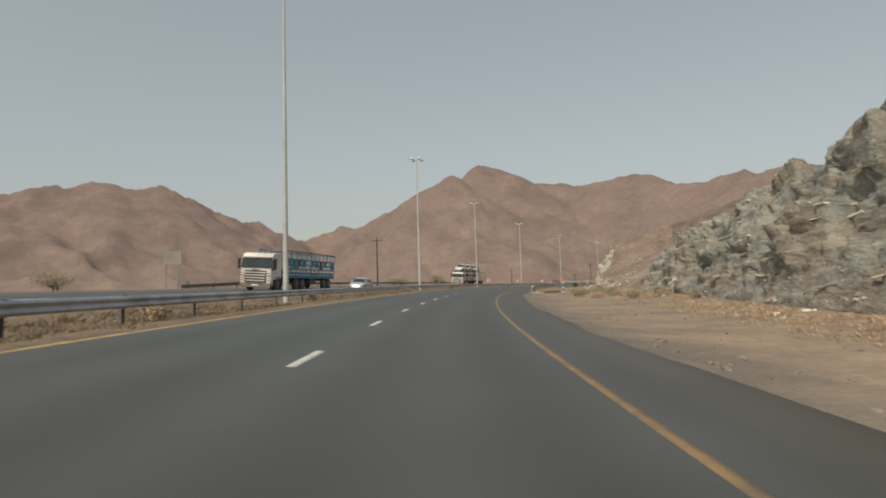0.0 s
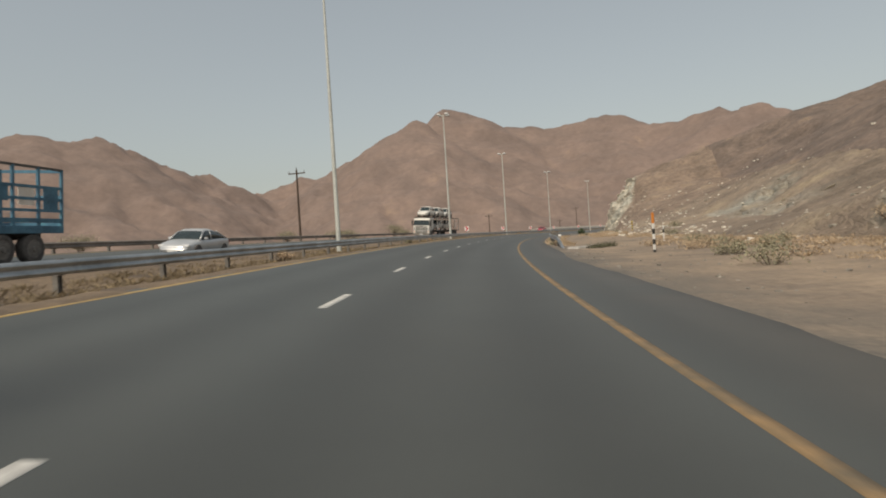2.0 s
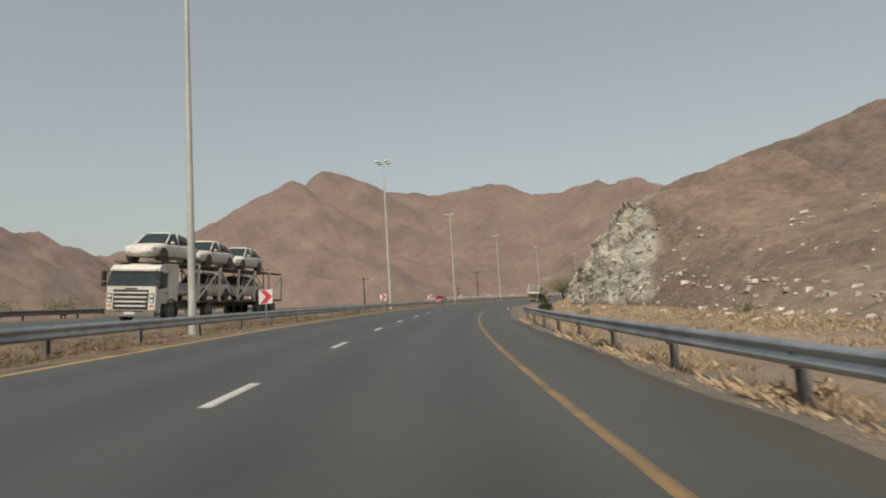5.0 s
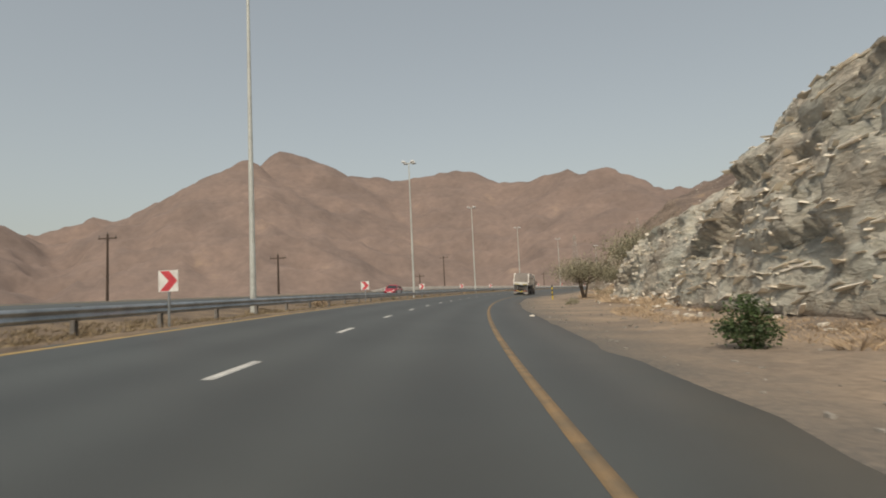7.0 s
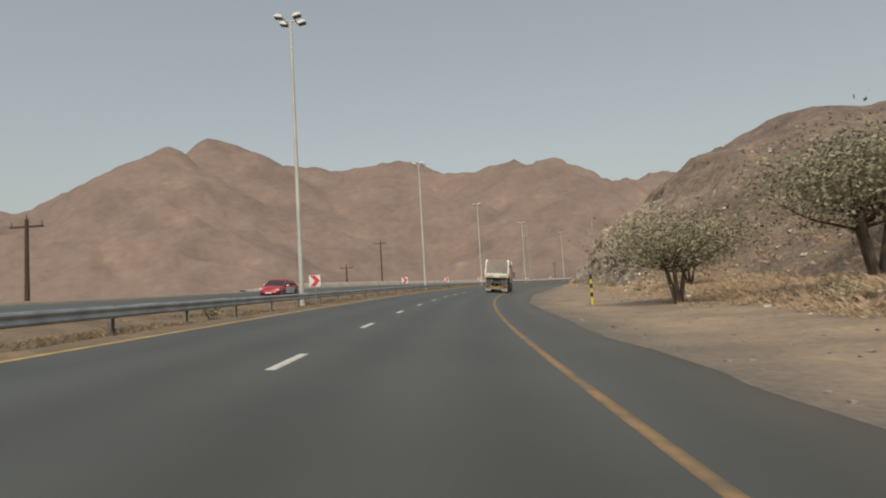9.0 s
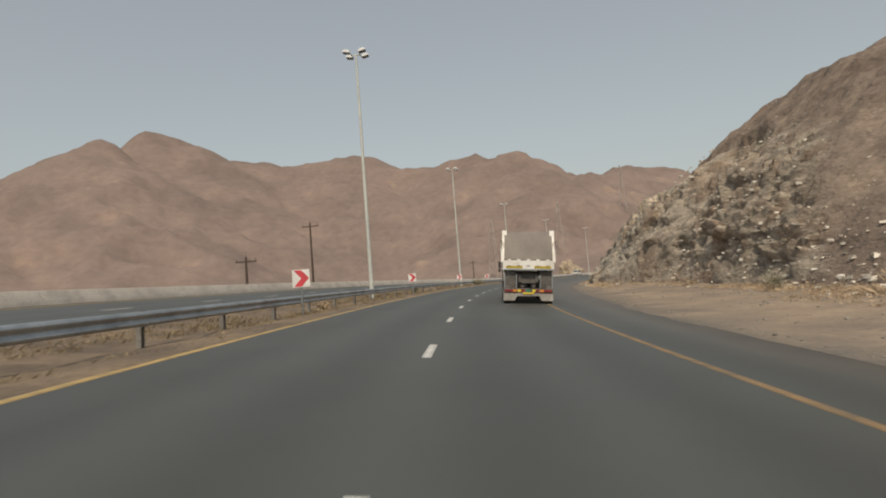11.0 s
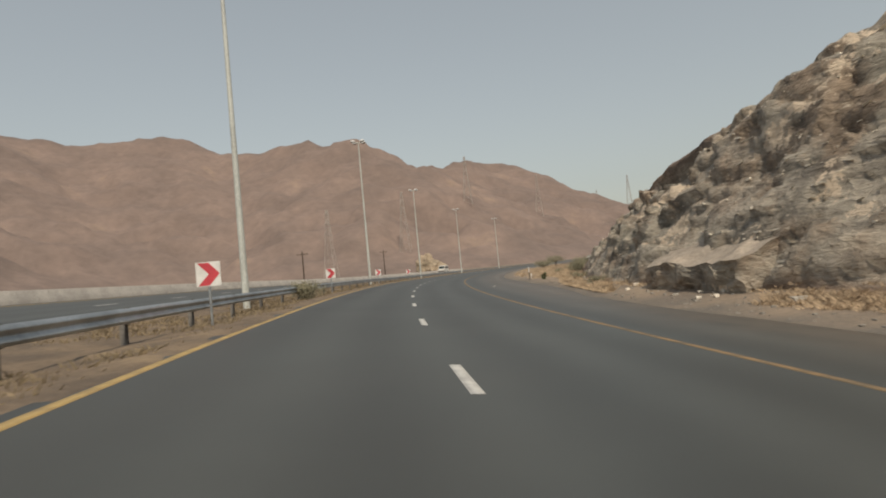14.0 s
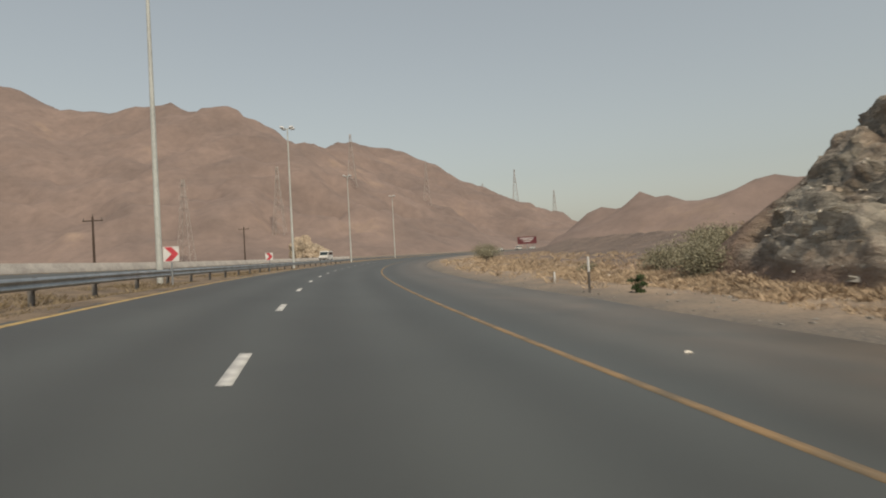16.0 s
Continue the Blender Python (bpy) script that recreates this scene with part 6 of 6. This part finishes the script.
def foliage(parent, name, centre, size, count, mat, seed, leaf=0.09, clump=0.35):
    """A crown of small leaves gathered in uneven clumps."""
    rng = np.random.RandomState(seed)
    verts, faces, n = [], [], 0
    hubs = []
    while len(hubs) < max(8, count // 45):
        p = rng.normal(size=3)
        p *= rng.rand() ** 0.35 / np.linalg.norm(p)
        hubs.append(p * np.array(size) * (0.75 + 0.5 * rng.rand()))
    for _ in range(count):
        h = hubs[rng.randint(len(hubs))]
        p = h + rng.normal(size=3) * clump * np.array([1, 1, 0.6]) + np.array(centre)
        u, v = rng.normal(size=3), rng.normal(size=3)
        u /= np.linalg.norm(u)
        v = np.cross(u, v)
        v /= np.linalg.norm(v)
        a = leaf * (0.6 + 0.8 * rng.rand())
        verts += [p - u * a, p + v * a * 0.45, p + u * a, p - v * a * 0.45]
        faces.append((n, n + 1, n + 2, n + 3))
        n += 4
    return raw_mesh(name, verts, faces, mat, parent=parent), [h + np.array(centre) for h in hubs]


def thorn_tree(place, tall, wide, seed, mat=LEAF, label="thorny acacia tree with a thin grey-green umbrella crown", count=4200):
    ob = thing("tree", label, "tree", "trees by the road")
    rng = np.random.RandomState(seed)
    _crown, hubs = foliage(ob, "crown", (0, 0, tall * 0.7), (wide * 0.5, wide * 0.5, tall * 0.24), 2 * count, mat, seed, leaf=0.05 + 0.008 * tall, clump=0.12 * wide)
    bm = bmesh.new()
    for k in range(3):
        a = 2.1 * k + rng.rand()
        fork = Vector((0.22 * tall * math.cos(a) * 0.5, 0.22 * tall * math.sin(a) * 0.5, tall * (0.36 + 0.05 * k)))
        tube(bm, (0.04 * math.cos(a), 0.04 * math.sin(a), -0.3), fork, 0.035 * tall, 0.02 * tall, 8)
        for h in hubs[k :: 3][:9]:
            mid = fork.lerp(Vector(h), 0.55) + Vector((0, 0, -0.05 * tall))
            tube(bm, fork, mid, 0.014 * tall, 0.008 * tall, 5, False)
            tube(bm, mid, Vector(h), 0.008 * tall, 0.003 * tall, 4, False)
    part("trunk", bm, BARK, ob, "grey-brown forked trunk")
    ob.matrix_basis = place
    return ob


def on_slope(s, share, turn=0.0):
    x, y, z, _d = slope_point(s, share)
    return Matrix.Translation((x, y, z - 0.05)) @ Matrix.Rotation(turn, 4, "Z")


thorn_tree(stand(205.5, 13.4, 0.1), 4.4, 6.2, 1)
thorn_tree(on_slope(199, 4.4, 1.0), 6.0, 7.5, 2, count=6000)
thorn_tree(on_slope(208, 5.6, 2.0), 5.4, 7.0, 3, count=5000)
thorn_tree(on_slope(222, 3.6, 2.0), 3.6, 4.6, 8)
thorn_tree(on_slope(383, 2.2, 0.5), 1.7, 2.8, 4, count=1200)
thorn_tree(on_slope(408, 3.2, 0.9), 2.4, 3.6, 9, count=1400)
for k, (q, share, tall, wide) in enumerate(((350, 5.3, 1.9, 3.6), (356, 5.9, 2.0, 3.8))):
    thorn_tree(on_slope(q, share, k), tall, wide, 20 + k, count=1800)


def bush(place, tall, wide, seed, mat, label, count=900, leaf=0.05):
    ob = thing("bush", label, "bush")
    foliage(ob, "foliage", (0, 0, tall * 0.5), (wide * 0.42, wide * 0.42, tall * 0.4), count, mat, seed, leaf=leaf, clump=0.1 * wide)
    bm = bmesh.new()
    rng = np.random.RandomState(seed)
    for k in range(9):
        a = rng.rand() * 6.28
        tube(bm, (0, 0, -0.15), (0.35 * wide * math.cos(a), 0.35 * wide * math.sin(a), tall * (0.4 + 0.4 * rng.rand())), 0.016, 0.006, 5, False)
    part("stem_bundle", bm, BARK, ob)
    ob.matrix_basis = place


bush(stand(148.4, 9.5, -0.05), 1.25, 1.2, 5, GREENLEAF, "dense green shrub beside the asphalt edge", 2200)
bush(stand(304.3, -5.5, -0.15), 1.0, 1.8, 6, LEAF, "grey-green shrub growing against the median rail", 2400)
for k, (q, share, tall, wide) in enumerate(((47, 2.4, 0.8, 1.6), (38, 2.7, 0.7, 1.5), (52, 2.9, 0.6, 1.4), (63, 3.4, 0.6, 1.4), (88, 3.0, 0.6, 1.6), (98, 4.1, 0.6, 1.5), (106, 2.6, 0.5, 1.2), (121, 3.0, 0.5, 1.2), (135, 1.6, 0.5, 1.0), (188, 2.6, 0.8, 2.2), (183, 1.7, 0.55, 1.2), (194, 2.9, 0.9, 2.0), (216, 2.4, 0.8, 1.6), (229, 2.3, 0.6, 1.2), (247, 2.4, 1.2, 1.6), (262, 2.6, 0.7, 1.4), (309, 2.6, 0.6, 1.3), (321, 2.6, 0.7, 1.6), (330, 2.4, 0.6, 1.2), (345, 2.5, 0.7, 1.5))):
    bush(on_slope(q, share), tall, wide, 40 + k, LEAF if k % 3 else GRASS, "low dry desert shrub on the gravel", 500)
for k, (q, off) in enumerate(((50, 12.5), (54, 14.5), (57, 11.5), (60, 14), (63, 12.5), (66, 15.5), (69, 13), (72, 15), (46, 14.6), (75, 12.4), (78, 15.5))):
    bush(stand(q, off, 0.0), 0.5 + 0.12 * (k % 3), 1.5 + 0.3 * (k % 4), 140 + k, LEAF if k % 3 else GRASS, "spreading grey-green desert shrub on the verge", 700)
for k, (q, off, tall, wide) in enumerate(((334.4, 15.8, 1.8, 2.4), (336.6, 17.0, 2.1, 2.8), (339.8, 17.2, 1.8, 2.5))):
    bush(stand(q, off, 0.0), tall, wide, 170 + k, LEAF, "large hazy grey-green bush at the end of the cutting", 5200, 0.045)
for q, off, wide in ((78.0, 9.2, 1.4), (79.6, 10.1, 1.5)):
    bush(stand(q, off, -0.05), 0.3, wide, int(q * 3), OLIVELEAF, "low spreading olive-green weeds beside the concrete chute", 1500, 0.04)
bush(stand(332.4, 12.0, -0.05), 0.85, 0.6, 175, GREENLEAF, "narrow dark shrub standing in dry grass", 700)
for k, (q, off) in enumerate(((83.5, 7.0), (86.5, 6.9), (91, 7.1), (96.5, 6.9), (103, 7.0), (112, 7.0))):
    bush(stand(q, off, -0.06), 0.4, 0.8, 120 + k, LEAF if k % 2 else GRASS, "low dry shrub under the outer guardrail", 300)
for k, q in enumerate((-4, 15, 33, 61, 92, 104, 143, 171, 196, 238, 265, 281)):
    bush(stand(q, -5.6 - 0.5 * (k % 3), -0.18), 0.45, 0.9, 80 + k, GRASS if k % 2 else LEAF, "low dry tuft of scrub in the median", 350)
for k, (q, off) in enumerate(((140, -34), (152, -38), (158, -30), (166, -44), (176, -36), (146, -48), (92, -40), (60, -46))):
    thorn_tree(stand(q, off, -0.7), 2.4 + 0.5 * (k % 3), 3.8, 60 + k, label="low dark thorn tree on the stony ground", count=1100)


def outcrop(place, size, seed, mat, label):
    bm = bmesh.new()
    bmesh.ops.create_icosphere(bm, subdivisions=5, radius=1.0)
    co = np.array([v.co[:] for v in bm.verts])
    v1, g1 = blocks(co * 2.4 + 0.2 * fractal(co * 3, seed, 2)[..., None], seed)
    v2, _g = blocks(co * 6.0, seed + 9)
    co = co * (1 + 0.30 * (v1 - 0.5) + 0.12 * (v2 - 0.5) + 0.25 * fractal(co * 1.2, seed + 3, 2))[..., None] * np.array(size)
    for v, c in zip(bm.verts, co):
        v.co = c
    ob = part("rock_outcrop", bm, mat)
    ob.data.attributes.new("bare", "FLOAT", "POINT").data.foreach_set("value", np.ones(len(ob.data.vertices), np.float32))
    tagged(ob, label, "rock")
    ob.matrix_basis = place


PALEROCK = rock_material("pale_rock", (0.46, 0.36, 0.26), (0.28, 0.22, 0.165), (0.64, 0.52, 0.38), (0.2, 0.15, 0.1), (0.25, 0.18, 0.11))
outcrop(stand(466, -28.5, 0.3), (4.0, 4.5, 5.8), 3, PALEROCK, "pale tan rock knob beside the far road")
outcrop(stand(462, -24.0, 0.0), (4.2, 4.0, 3.6), 4, PALEROCK, "low pale rock knob beside the far road")
outcrop(Matrix.Translation((677, 623.5, 39)), (12, 10, 10), 6, PALEROCK, "pale rock patch on the far mountain foot")
hoarding.matrix_basis = Matrix.Translation(at(672, -26.3, -0.6)) @ Matrix.Rotation(radians(-62), 4, "Z")
van(stand(634, -11.4, -0.12, 180), "white van on the far road below the hoarding")
for q, off in ((650, -11.2), (614, -12.0), (605, -15.2), (690, 2.4)):
    sedan("car", "white car on the far road near the hoarding", WHITEPAINT).matrix_basis = stand(q, off, -0.12 if off < 0 else 0.0, 180 if off < 0 else 0)
# smooth pale slab at the foot of the third cutting
bm = bmesh.new()
top = [bm.verts.new(tuple(at(q, off, up))) for q, off, up in ((299.8, 10.9, 1.3), (292.4, 11.2, 1.4), (291.6, 13.2, 2.4), (300.4, 13.2, 2.3))]
foot = [bm.verts.new(tuple(at(q, off, up))) for q, off, up in ((299.9, 11.0, -0.2), (292.2, 11.2, -0.2), (291.6, 14.5, -0.2), (300.2, 14.5, -0.2))]
bm.faces.new(top)
for k in range(4):
    bm.faces.new((top[k], foot[k], foot[(k + 1) % 4], top[(k + 1) % 4])).material_index = 1
bmesh.ops.subdivide_edges(bm, edges=bm.edges[:], cuts=14, use_grid_fill=True)
for v in bm.verts:
    under = all(f.material_index for f in v.link_faces)
    v.co += Vector((noise.noise(v.co * 1.5), noise.noise(v.co * 1.5 + Vector((5, 0, 0))), noise.noise(v.co * 1.5 + Vector((0, 5, 0))))) * (0.4 if under else 0.14)
    v.co += Vector((noise.noise(v.co * 0.6), noise.noise(v.co * 0.6 + Vector((9, 0, 0))), noise.noise(v.co * 0.6 + Vector((0, 9, 0))))) * 0.15
bmesh.ops.recalc_face_normals(bm, faces=bm.faces)
SLAB = material("pale_slab", (0.42, 0.35, 0.28), (0.31, 0.26, 0.21), rough=0.85, scale=0.9, fine=6, bump=0.6, dist=0.06, third=(0.52, 0.43, 0.34))
slab = part("rock_slab", bm, SLAB)
slab.data.materials.append(DARKROCK)
slab.data.attributes.new("bare", "FLOAT", "POINT").data.foreach_set("value", np.ones(len(slab.data.vertices), np.float32))
tagged(slab, "smooth pale slab of rock below the dark cutting", "rock slab", kind="structure")
